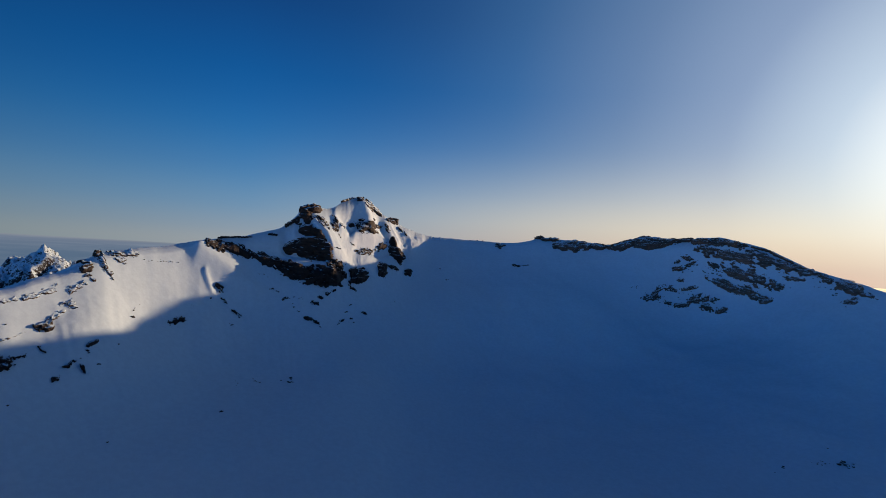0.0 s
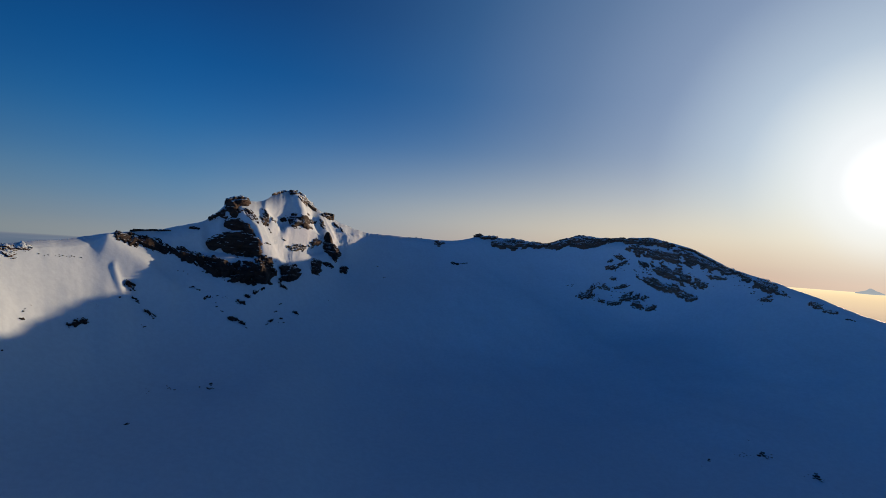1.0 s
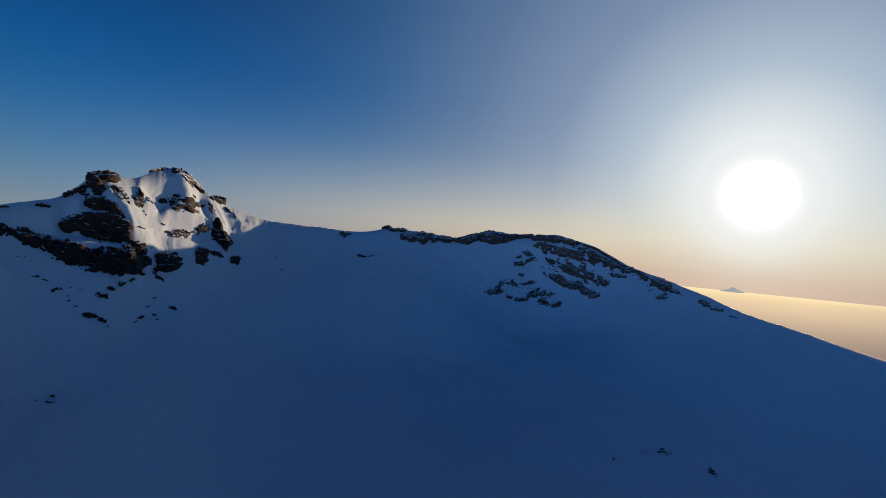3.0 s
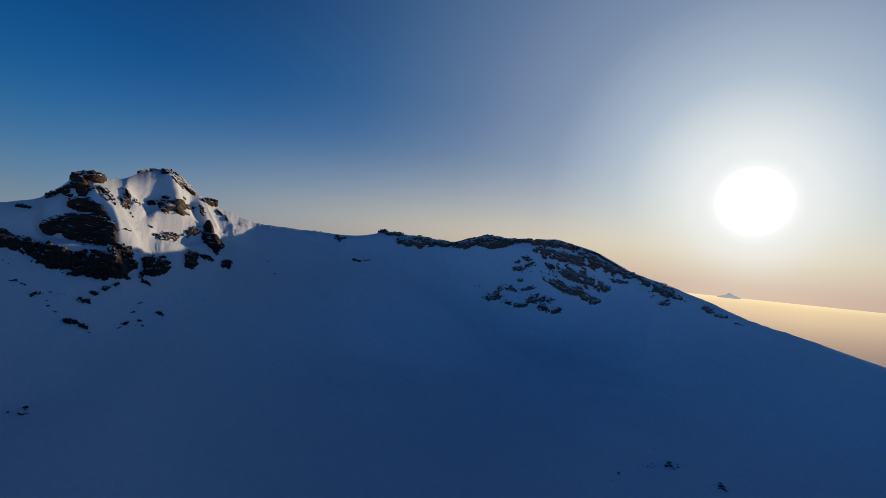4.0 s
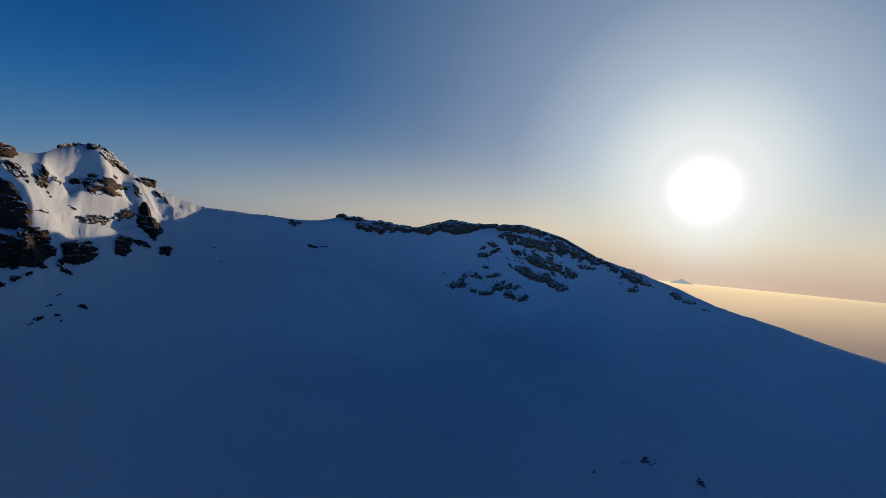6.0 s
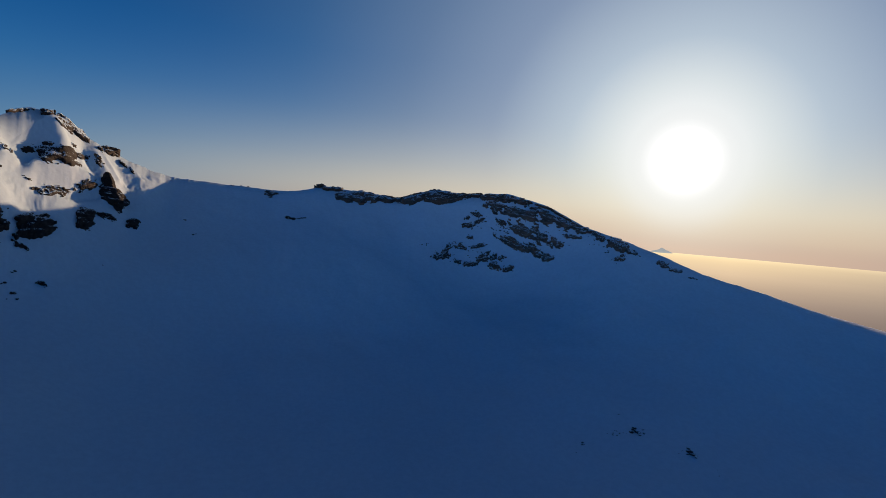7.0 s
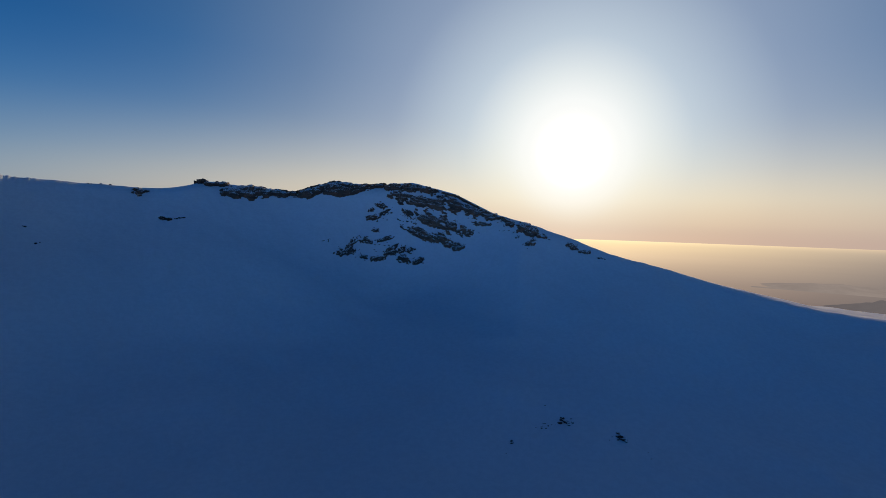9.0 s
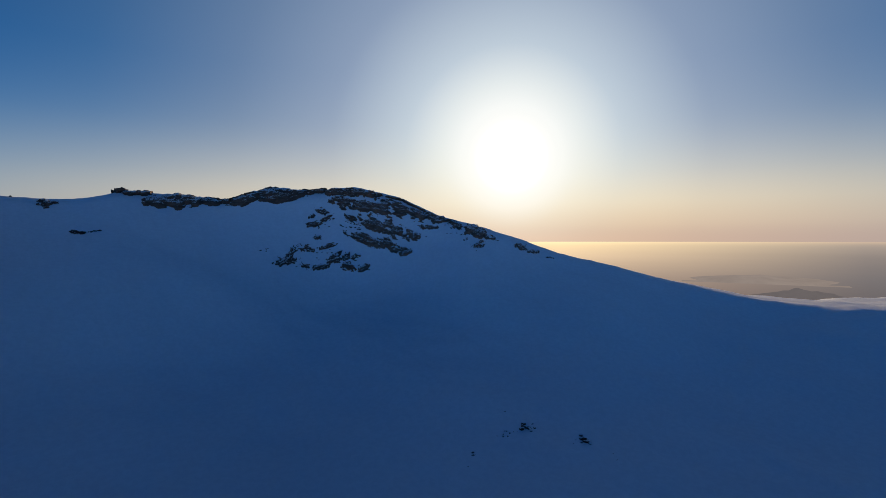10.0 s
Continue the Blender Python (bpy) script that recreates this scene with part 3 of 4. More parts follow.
def crag(b0, z0, b1, z1, h0, h1, thick, label, broken=0.35, mat=None, cell=0.5, group="", name="rock_outcrop", crumble=0.62, rough=1.0, cap=99.0, parent=None):
    """A rock outcrop in the wall of the bowl, from one bearing and height to another; h0, h1: its height at the two ends."""
    SEED[0] += 7
    seed = SEED[0]
    far, _ = rim_at(0.5 * (b0 + b1))
    length = max(math.hypot(radians(b1 - b0) * far, z1 - z0), 1.0)
    tall = max(h0, h1)
    cell = min(max(min(tall, length) / 16, 0.24), cell)
    lump = min(max(0.5 * min(length, tall), 0.85), 5.0)
    nu = max(int(length * 1.25 / cell), 8)
    nw = max(int(tall * 1.3 / cell), 6)
    t = np.linspace(-0.125, 1.125, nu + 1)[None]
    w = np.linspace(-0.65, 0.65, nw + 1)[:, None]
    b, h = b0 + (b1 - b0) * t, h0 + (h1 - h0) * np.clip(t, 0, 1)
    z = np.minimum(z0 + (z1 - z0) * t + w * h, rim_at(b)[1] + cap)
    x, y = on_wall(b[0], z)
    u, v = np.broadcast_to(t * length, z.shape), w * h
    e = (np.abs(2 * t - 1) ** (2.2 if length < 3 * tall else 5) + np.abs(w / 0.5) ** 2.4) ** 0.5
    ragged = fractal(u / lump + 3.1 * seed, v / (0.65 * lump), seed + 9, 5, crumble)
    d = thick * (1.7 * (1 - e) + 0.12 - 0.55 * broken + (0.35 + 1.7 * broken) * ragged)
    d = np.where(d > 0, thick * np.tanh(1.8 * d / thick), d)
    deep = d + rough * (0.28 + 0.2 * thick) * (bedded(u, v, seed) - 0.8) * step(d, -0.6, 0.1)
    lean = np.stack(np.broadcast_arrays(-0.95 * np.sin(np.radians(b)), -0.95 * np.cos(np.radians(b)), 0.3), -1)
    base = np.stack([x, y, z], -1)
    front = base + lean * np.maximum(deep, -1.2)[..., None]
    back = base - lean * 2.6 - np.array([0, 0, 0.8])
    # small crumbling of every corner
    front += 0.2 * np.stack([fractal(front[..., 0] * 1.3, front[..., 2] * 1.3 + k, seed + 20 + k, 2) for k in range(3)], -1)
    keep = np.maximum.reduce([deep[:-1, :-1], deep[1:, :-1], deep[:-1, 1:], deep[1:, 1:]]) > -0.25
    ob = solid(name, front, back, keep, mat or ROCK)
    if ob and parent:
        ob.parent, ob.matrix_parent_inverse = parent, Matrix.Translation(-parent.location)
        tagged(ob, label)
    elif ob:
        tagged(ob, label, "rock", group)
    return ob


def whole(name, bearing, z, label, category):
    """An Empty on the wall of the bowl that takes the sections of one long rock as its parts."""
    ob = new(name)
    x, y = (float(v[0, 0]) for v in on_wall(bearing, z))
    ob.location = (x, y, z)
    return tagged(ob, label, category)


def stone_mesh(seed, mat):
    """A broken boulder, about 1 m across."""
    bm = bmesh.new()
    bmesh.ops.create_icosphere(bm, subdivisions=3, radius=0.5)
    cuts = [Vector((random.uniform(-1, 1), random.uniform(-1, 1), random.uniform(-0.6, 1))).normalized() for _ in range(9)]
    for v in bm.verts:
        p = v.co.copy()
        for c in cuts:
            over = p.dot(c) - 0.36
            if over > 0:
                p -= c * over * 0.9
        p *= 1 + 0.16 * noise.noise(p * 3.1 + Vector((seed, 0, 0))) + 0.06 * noise.noise(p * 9 + Vector((0, seed, 0)))
        v.co = Vector((p.x * 1.15, p.y * 0.95, p.z * 0.85))
    me = bpy.data.meshes.new("boulder")
    bm.to_mesh(me)
    bm.free()
    me.materials.append(mat)
    return me


STONES = []


def boulders(b0, z0, b1, z1, count, size, label, spread=0.6, group="scattered boulders"):
    """Separate boulders strewn between two places on the wall, half sunk in the snow."""
    if not STONES:
        STONES.extend(stone_mesh(3.7 * k, CAPPED_ROCK if k % 4 == 1 else BROWN_ROCK) for k in range(8))
    for n in range(count):
        t = (n + random.uniform(0.1, 0.9)) / count
        b, z = b0 + (b1 - b0) * t, z0 + (z1 - z0) * t + random.gauss(0, 0.5) * spread
        x, y = (float(v[0, 0]) for v in on_wall(b + random.gauss(0, 0.1) * spread, z))
        big = size * random.uniform(0.55, 1.35)
        ob = new("boulder", STONES[random.randrange(8)])
        top = float(relief(np.array([x]), np.array([y]))[0])
        ob.matrix_world = pose(x, y, top + 0.1 * big, random.uniform(-25, 25), random.uniform(-25, 25), random.uniform(0, 360)) @ Matrix.Diagonal((big * random.uniform(0.9, 1.5), big, big * random.uniform(0.6, 0.95), 1))
        tagged(ob, label, "boulder", group)


# the cliff band under the buttress
band = whole("cliff_band", -19.0, -16.0, "long black cliff band with snow on its ledges", "cliff")
crag(-30.72, -1.5, -28.45, -3.3, 4.7, 5.3, 1.3, "dark cliff band with snow on its ledges", broken=0.3, mat=DARK_ROCK, name="cliff_section", rough=0.8, parent=band)
crag(-28.70, -3.0, -25.46, -6.7, 6.0, 6.6, 1.3, "dark cliff band with snow on its ledges", broken=0.25, mat=DARK_ROCK, name="cliff_section", rough=0.8, parent=band)
crag(-25.73, -6.8, -22.06, -10.8, 6.8, 7.4, 1.9, "dark cliff band with snow on its ledges", broken=0.25, mat=DARK_ROCK, name="cliff_section", rough=0.8, parent=band)
crag(-22.58, -11.5, -18.98, -15.9, 7.5, 10.0, 4.0, "dark cliff band with snow on its ledges", broken=0.15, mat=DARK_ROCK, name="cliff_section", parent=band)
crag(-19.47, -16.3, -13.96, -16.1, 10.9, 11.8, 4.5, "tall black cliff below a sunlit snow face", broken=0.1, mat=DARK_ROCK, name="cliff_section", parent=band)
crag(-16.46, -9.1, -14.28, -10.4, 4.8, 4.8, 3.0, "dark cliff band with snow on its ledges", broken=0.3, mat=DARK_ROCK, name="cliff_section", parent=band)
crag(-13.59, -16.5, -11.17, -15.9, 12.0, 9.9, 4.0, "squat black buttress at the end of the cliff band", broken=0.15, mat=DARK_ROCK, name="cliff_section", parent=band)

# the rock buttress in its three steps
buttress = whole("rock_buttress", -18.5, -6.0, "dark bedded rock buttress with snow-lined ledges", "rock buttress")
for b0, z0, b1, z1, h0, h1, thick, broken, label in (
    (-19.95, 18.6, -18.60, 18.6, 11.5, 13.5, 2.0, 0.1, "dark bedded rock tower with snow-lined ledges"),
    (-19.30, 23.4, -17.20, 23.6, 5.4, 5.0, 2.0, 0.08, "dark summit block of the rock buttress"),
    (-20.90, 14.4, -19.70, 15.0, 3.2, 6.0, 1.4, 0.3, "dark rock step beside a snow ridge"),
    (-20.00, 8.9, -17.60, 9.2, 7.6, 7.8, 2.4, 0.05, "dark bedded rock step with snow on its ledges"),
    (-18.20, 8.8, -16.60, 4.2, 7.5, 6.0, 2.0, 0.15, "brown rock edge catching the evening sun"),
    (-22.05, -2.4, -19.60, -0.2, 4.5, 11.0, 2.4, 0.15, "dark bedded rock step with snow on its ledges"),
    (-20.50, -0.6, -17.50, -1.2, 12.0, 15.5, 3.0, 0.06, "tall dark bedded cliff of the rock buttress"),
    (-18.40, -0.8, -15.75, -2.6, 15.0, 11.0, 3.0, 0.05, "tall dark bedded cliff of the rock buttress"),
):
    crag(b0, z0, b1, z1, h0, h1, thick, label, broken=broken, mat=STEPPED_ROCK, name="rock_step", crumble=0.4, parent=buttress)

# rocks of the peak
crag(-18.00, 18.6, -16.45, 13.9, 3.6, 5.6, 1.4, "brown rock rib breaking through steep snow", mat=STREAKED_ROCK)
crag(-15.90, 17.0, -14.82, 12.0, 8.8, 8.2, 1.4, "brown rock rib breaking through steep snow", broken=0.3, mat=STREAKED_ROCK)
crag(-14.61, 31.7, -13.51, 34.9, 1.7, 1.4, 0.6, "snow-capped rock along the summit", broken=0.6, mat=CAPPED_ROCK, crumble=0.25)
crag(-13.05, 35.9, -11.38, 35.9, 2.8, 3.9, 1.0, "snow-capped rock along the summit", broken=0.55, mat=CAPPED_ROCK, crumble=0.25)
crag(-11.48, 34.3, -9.58, 27.5, 7.4, 6.6, 1.7, "brown summit crag above a steep snow face", broken=0.25, mat=CAPPED_ROCK, crumble=0.25)
crag(-12.50, 17.4, -10.00, 15.8, 9.0, 11.5, 2.0, "broad dark crag hung with snow", broken=0.15, mat=STREAKED_ROCK)
crag(-13.67, 16.5, -12.86, 16.5, 3.4, 4.0, 1.0, "brown rock rib breaking through steep snow", mat=STREAKED_ROCK)
crag(-12.57, -1.0, -10.53, -1.0, 3.3, 4.0, 1.1, "brown rock rib breaking through steep snow", broken=0.3, mat=STREAKED_ROCK)
crag(-9.81, 0.3, -8.35, 4.0, 2.9, 3.2, 1.0, "brown rock rib breaking through steep snow", broken=0.4, mat=STREAKED_ROCK)
crag(-8.41, 23.4, -7.26, 23.2, 4.7, 4.7, 1.2, "small dark crag on the skyline", mat=BROWN_ROCK)
crag(-10.11, 17.5, -9.34, 16.9, 2.9, 2.9, 0.9, "brown rock rib breaking through steep snow", broken=0.5, mat=STREAKED_ROCK)
crag(-8.85, 16.5, -8.21, 14.7, 3.0, 3.0, 0.7, "brown rock rib breaking through steep snow", broken=0.5, mat=STREAKED_ROCK)
crag(-8.93, 19.1, -8.35, 17.2, 2.4, 2.1, 0.8, "brown rock rib breaking through steep snow", broken=0.4, mat=STREAKED_ROCK)
crag(-8.68, 24.3, -8.20, 22.0, 2.1, 1.8, 0.8, "brown rock rib breaking through steep snow", broken=0.4, mat=STREAKED_ROCK)
crag(-10.00, 18.8, -9.55, 17.3, 2.0, 2.0, 0.8, "brown rock rib breaking through steep snow", broken=0.4, mat=STREAKED_ROCK)
crag(-10.49, 22.4, -10.15, 21.4, 1.7, 1.7, 0.8, "brown rock rib breaking through steep snow", broken=0.4, mat=STREAKED_ROCK)
crag(-7.03, 18.3, -6.56, 16.5, 1.8, 1.8, 0.8, "brown rock rib breaking through steep snow", broken=0.4, mat=STREAKED_ROCK)
crag(-6.31, 15.3, -5.95, 13.3, 1.8, 1.8, 0.8, "brown rock rib breaking through steep snow", broken=0.4, mat=STREAKED_ROCK)
crag(-13.37, 3.9, -12.84, 2.5, 1.2, 1.2, 0.8, "brown rock rib breaking through steep snow", broken=0.4, mat=STREAKED_ROCK)
crag(-15.66, 0.6, -14.77, -0.2, 0.7, 0.7, 0.8, "brown rock rib breaking through steep snow", broken=0.4, mat=STREAKED_ROCK)
crag(-14.87, 16.4, -14.23, 14.1, 2.1, 2.1, 0.8, "brown rock rib breaking through steep snow", broken=0.4, mat=STREAKED_ROCK)
crag(-9.85, 2.7, -9.05, 6.0, 2.0, 2.0, 0.8, "brown rock rib breaking through steep snow", broken=0.4, mat=STREAKED_ROCK)
crag(-19.20, 17.3, -18.14, 16.9, 2.9, 2.9, 1.2, "brown rock rib breaking through steep snow", broken=0.3, mat=STREAKED_ROCK)
crag(-22.09, 10.6, -20.03, 15.4, 2.2, 2.8, 1.1, "low dark rock along a snowy crest", broken=0.45, mat=BROWN_ROCK)
crag(-29.30, 1.8, -25.59, 3.4, 0.7, 0.6, 0.9, "low dark rock along a snowy crest", broken=0.3, mat=BROWN_ROCK)
crag(-23.78, 5.9, -22.72, 5.7, 1.0, 1.0, 0.8, "low dark rock in shaded snow", broken=0.6, mat=BROWN_ROCK)
crag(-9.85, -12.0, -8.30, -13.2, 10.0, 8.5, 2.6, "rounded dark rock standing out of shaded snow", broken=0.15, mat=DARK_ROCK)
crag(-6.16, -14.0, -5.11, -14.7, 4.4, 4.8, 2.2, "rounded dark rock standing out of shaded snow", broken=0.15, mat=DARK_ROCK)
crag(-8.29, -9.7, -6.92, -12.6, 2.8, 2.8, 1.2, "low dark rock in shaded snow", broken=0.5, mat=DARK_ROCK)
crag(-9.97, 1.5, -8.32, 4.5, 3.2, 3.6, 1.3, "brown rock rib breaking through steep snow", broken=0.45, mat=BROWN_ROCK)

# rocks of the sunlit western slope
crag(-50.55, -24.3, -49.01, -23.6, 1.3, 1.3, 0.36, "low brown rock band in sunlit snow", broken=0.61, mat=DUSTED_ROCK)
crag(-49.01, -23.6, -47.51, -22.9, 1.4, 1.7, 0.42, "low brown rock band in sunlit snow", broken=0.57, mat=DUSTED_ROCK)
crag(-47.49, -22.7, -46.15, -21.3, 2.0, 2.2, 0.48, "low brown rock band in sunlit snow", broken=0.53, mat=DUSTED_ROCK)
crag(-46.34, -20.0, -45.84, -19.5, 1.2, 1.2, 0.36, "low brown rock band in sunlit snow", broken=0.61, mat=DUSTED_ROCK)
crag(-44.88, -22.0, -43.44, -20.0, 1.9, 1.5, 0.48, "low brown rock band in sunlit snow", broken=0.57, mat=DUSTED_ROCK)
crag(-45.25, -26.6, -44.36, -26.0, 2.1, 2.3, 0.48, "low brown rock band in sunlit snow", broken=0.53, mat=DUSTED_ROCK)
crag(-47.02, -30.6, -46.00, -29.4, 1.8, 1.6, 0.42, "low brown rock band in sunlit snow", broken=0.57, mat=DUSTED_ROCK)
crag(-46.17, -28.4, -45.15, -28.2, 1.4, 1.2, 0.36, "low brown rock band in sunlit snow", broken=0.61, mat=DUSTED_ROCK)
crag(-48.38, -32.7, -46.39, -31.8, 2.3, 3.2, 1.1, "brown rock step in sunlit snow", broken=0.25, mat=BROWN_ROCK)
crag(-51.05, -34.7, -48.76, -33.2, 0.7, 0.7, 0.42, "low brown rock band in sunlit snow", broken=0.80, mat=DUSTED_ROCK)
crag(-43.77, -14.3, -42.56, -13.9, 6.2, 5.3, 1.6, "red-brown crag on the western crest", broken=0.2, mat=BROWN_ROCK)
crag(-43.05, -17.2, -42.48, -18.4, 1.8, 1.5, 0.42, "low brown rock band in sunlit snow", broken=0.61, mat=DUSTED_ROCK)
crag(-42.24, -8.7, -41.67, -8.6, 2.8, 2.8, 1.2, "red-brown crag on the western crest", broken=0.25, mat=BROWN_ROCK)
crag(-41.63, -9.7, -41.28, -13.0, 5.5, 5.1, 0.72, "snow-streaked rock rib on the western crest", mat=DUSTED_ROCK)
crag(-41.41, -14.3, -40.70, -16.9, 3.7, 3.2, 0.72, "snow-streaked rock rib on the western crest", broken=0.39, mat=DUSTED_ROCK)
crag(-41.00, -7.7, -40.17, -8.0, 1.4, 1.4, 0.48, "low brown rock band in sunlit snow", broken=0.66, mat=DUSTED_ROCK)
crag(-40.28, -8.2, -39.76, -8.4, 2.4, 2.2, 0.54, "low brown rock band in sunlit snow", broken=0.57, mat=DUSTED_ROCK)
crag(-40.02, -11.0, -39.14, -11.1, 2.2, 2.2, 0.54, "low brown rock band in sunlit snow", broken=0.53, mat=DUSTED_ROCK)
crag(-38.62, -7.3, -38.15, -9.6, 2.5, 2.2, 0.48, "low brown rock band in sunlit snow", broken=0.61, mat=DUSTED_ROCK)
crag(-42.06, -8.7, -41.01, -14.7, 4.3, 5.2, 0.78, "snow-dusted rock rib on the western crest", broken=0.57, mat=DUSTED_ROCK)
crag(-40.50, -8.9, -39.26, -10.0, 4.5, 3.6, 0.78, "snow-dusted rock rib on the western crest", broken=0.57, mat=DUSTED_ROCK)
crag(-39.10, -7.3, -38.12, -8.6, 3.7, 3.7, 0.72, "snow-dusted rock rib on the western crest", broken=0.61, mat=DUSTED_ROCK)
crag(-44.86, -21.4, -43.35, -19.7, 2.4, 2.4, 0.60, "snow-dusted rock rib on the western crest", broken=0.66, mat=DUSTED_ROCK)
crag(-45.76, -26.1, -44.52, -24.9, 1.5, 1.5, 0.60, "snow-dusted rock rib on the western crest", broken=0.66, mat=DUSTED_ROCK)
boulders(-37.78, -10.8, -33.77, -11.4, 9, 0.5, "small brown boulder in sunlit snow", spread=0.5)
boulders(-35.90, -10.9, -34.23, -11.6, 4, 0.5, "small brown boulder in sunlit snow")
boulders(-39.03, -30.0, -37.91, -28.1, 3, 0.6, "small brown boulder in sunlit snow")
boulders(-50.67, -30.2, -50.51, -30.2, 1, 0.5, "small brown boulder in sunlit snow")

# rocks in the shade below the western slope
crag(-52.08, -40.2, -50.42, -40.2, 3.7, 3.1, 1.9, "dark rock poking out of shaded snow", broken=0.32, mat=DARK_ROCK)
crag(-50.18, -39.3, -49.23, -39.2, 0.9, 0.9, 0.9, "dark rock poking out of shaded snow", broken=0.52, mat=DARK_ROCK)
crag(-48.31, -37.9, -47.80, -39.0, 1.4, 1.4, 1.1, "dark rock poking out of shaded snow", broken=0.37, mat=DARK_ROCK)
crag(-46.47, -43.2, -45.44, -42.3, 1.4, 1.4, 1.0, "dark rock poking out of shaded snow", broken=0.57, mat=DARK_ROCK)
crag(-44.96, -43.2, -44.55, -45.2, 2.5, 2.2, 1.2, "dark rock poking out of shaded snow", broken=0.42, mat=DARK_ROCK)
crag(-47.70, -45.9, -46.65, -45.6, 0.9, 1.3, 1.0, "dark rock poking out of shaded snow", broken=0.42, mat=DARK_ROCK)
crag(-44.10, -38.7, -42.90, -37.5, 1.3, 1.2, 0.9, "dark rock poking out of shaded snow", broken=0.57, mat=DARK_ROCK)
crag(-39.21, -32.1, -38.74, -32.4, 0.9, 0.9, 0.8, "dark rock poking out of shaded snow", broken=0.32, mat=DARK_ROCK)
crag(-35.19, -36.0, -33.52, -35.3, 1.8, 2.5, 1.0, "dark rock poking out of shaded snow", broken=0.47, mat=DARK_ROCK)
crag(-29.95, -21.6, -28.92, -24.3, 3.6, 2.6, 1.2, "dark rock at the edge of the shadow", broken=0.5, mat=DARK_ROCK)
crag(-29.27, -28.0, -28.56, -28.9, 1.4, 1.4, 1.0, "dark rock poking out of shaded snow", broken=0.37, mat=DARK_ROCK)
crag(-28.01, -33.2, -27.03, -36.1, 2.1, 1.9, 1.0, "dark rock poking out of shaded snow", broken=0.47, mat=DARK_ROCK)
boulders(-44.04, -39.7, -43.81, -41.7, 3, 0.8, "small dark boulder half sunk in snow")
boulders(-43.53, -43.7, -43.06, -43.9, 2, 0.9, "small dark boulder half sunk in snow")
boulders(-45.27, -42.0, -44.68, -42.2, 2, 0.6, "small dark boulder half sunk in snow")
boulders(-41.13, -40.2, -40.74, -40.6, 2, 0.5, "small dark boulder half sunk in snow")
boulders(-28.83, -29.8, -28.51, -30.6, 2, 1.0, "small dark boulder half sunk in snow")
boulders(-28.56, -38.6, -27.98, -39.8, 3, 0.9, "small dark boulder half sunk in snow")
boulders(-25.02, -15.8, -23.62, -17.7, 3, 0.9, "small dark boulder half sunk in snow")
boulders(-30.52, -27.2, -30.39, -27.3, 1, 0.8, "small dark boulder half sunk in snow")
boulders(-32.70, -29.9, -32.28, -30.6, 2, 0.5, "small dark boulder half sunk in snow")

# rocks strewn under the cliff band
boulders(-23.65, -23.3, -22.58, -25.0, 6, 1.0, "small dark boulder half sunk in snow", spread=1)
crag(-22.17, -28.6, -21.19, -27.6, 1.3, 1.0, 0.9, "dark rock poking out of shaded snow", broken=0.42, mat=DARK_ROCK)
boulders(-21.19, -27.8, -19.55, -28.2, 6, 0.8, "small dark boulder half sunk in snow")
boulders(-20.87, -30.7, -20.66, -32.8, 3, 0.9, "small dark boulder half sunk in snow")
boulders(-20.35, -34.1, -19.94, -33.9, 2, 1.1, "small dark boulder half sunk in snow")
crag(-19.50, -37.0, -18.41, -37.8, 1.5, 1.7, 1.2, "dark rock poking out of shaded snow", broken=0.27, mat=DARK_ROCK)
crag(-18.35, -38.5, -17.52, -39.8, 1.5, 1.5, 1.2, "dark rock poking out of shaded snow", broken=0.22, mat=DARK_ROCK)
boulders(-17.52, -40.7, -17.29, -41.0, 1, 1.3, "small dark boulder half sunk in snow")
crag(-18.70, -29.4, -17.60, -31.0, 1.6, 1.8, 1.0, "dark rock poking out of shaded snow", broken=0.47, mat=DARK_ROCK)
crag(-17.64, -27.3, -16.97, -28.1, 1.8, 1.8, 1.0, "dark rock poking out of shaded snow", broken=0.47, mat=DARK_ROCK)
crag(-16.66, -26.1, -15.84, -25.1, 2.1, 1.8, 1.2, "dark rock poking out of shaded snow", broken=0.37, mat=DARK_ROCK)
crag(-15.84, -24.9, -15.24, -23.6, 1.7, 1.4, 1.0, "dark rock poking out of shaded snow", broken=0.42, mat=DARK_ROCK)
boulders(-15.25, -22.5, -14.80, -21.5, 2, 1.1, "small dark boulder half sunk in snow")
crag(-13.62, -21.8, -12.54, -25.2, 1.8, 1.8, 1.0, "dark rock poking out of shaded snow", broken=0.52, mat=DARK_ROCK)
crag(-15.05, -40.4, -14.25, -39.4, 1.8, 2.0, 0.9, "dark rock poking out of shaded snow", broken=0.57, mat=DARK_ROCK)
boulders(-13.66, -38.7, -12.95, -39.4, 2, 1.7, "small dark boulder half sunk in snow", spread=0.3)
boulders(-13.65, -40.3, -12.83, -41.0, 2, 1.0, "small dark boulder half sunk in snow")
boulders(-14.21, -35.8, -13.80, -36.4, 2, 1.0, "small dark boulder half sunk in snow")
boulders(-13.72, -32.5, -13.25, -32.1, 2, 0.9, "small dark boulder half sunk in snow")
crag(-11.92, -35.8, -11.19, -37.4, 1.5, 1.5, 1.0, "dark rock poking out of shaded snow", broken=0.47, mat=DARK_ROCK)
boulders(-22.11, -57.7, -21.33, -57.3, 6, 1.3, "small dark boulder half sunk in snow", spread=0.8)
boulders(-26.53, -56.8, -25.63, -57.4, 6, 0.6, "small dark boulder half sunk in snow")
boulders(-28.76, -56.0, -28.16, -56.7, 3, 0.7, "small dark boulder half sunk in snow")
boulders(-22.93, -57.3, -22.88, -57.3, 1, 0.6, "small dark boulder half sunk in snow")
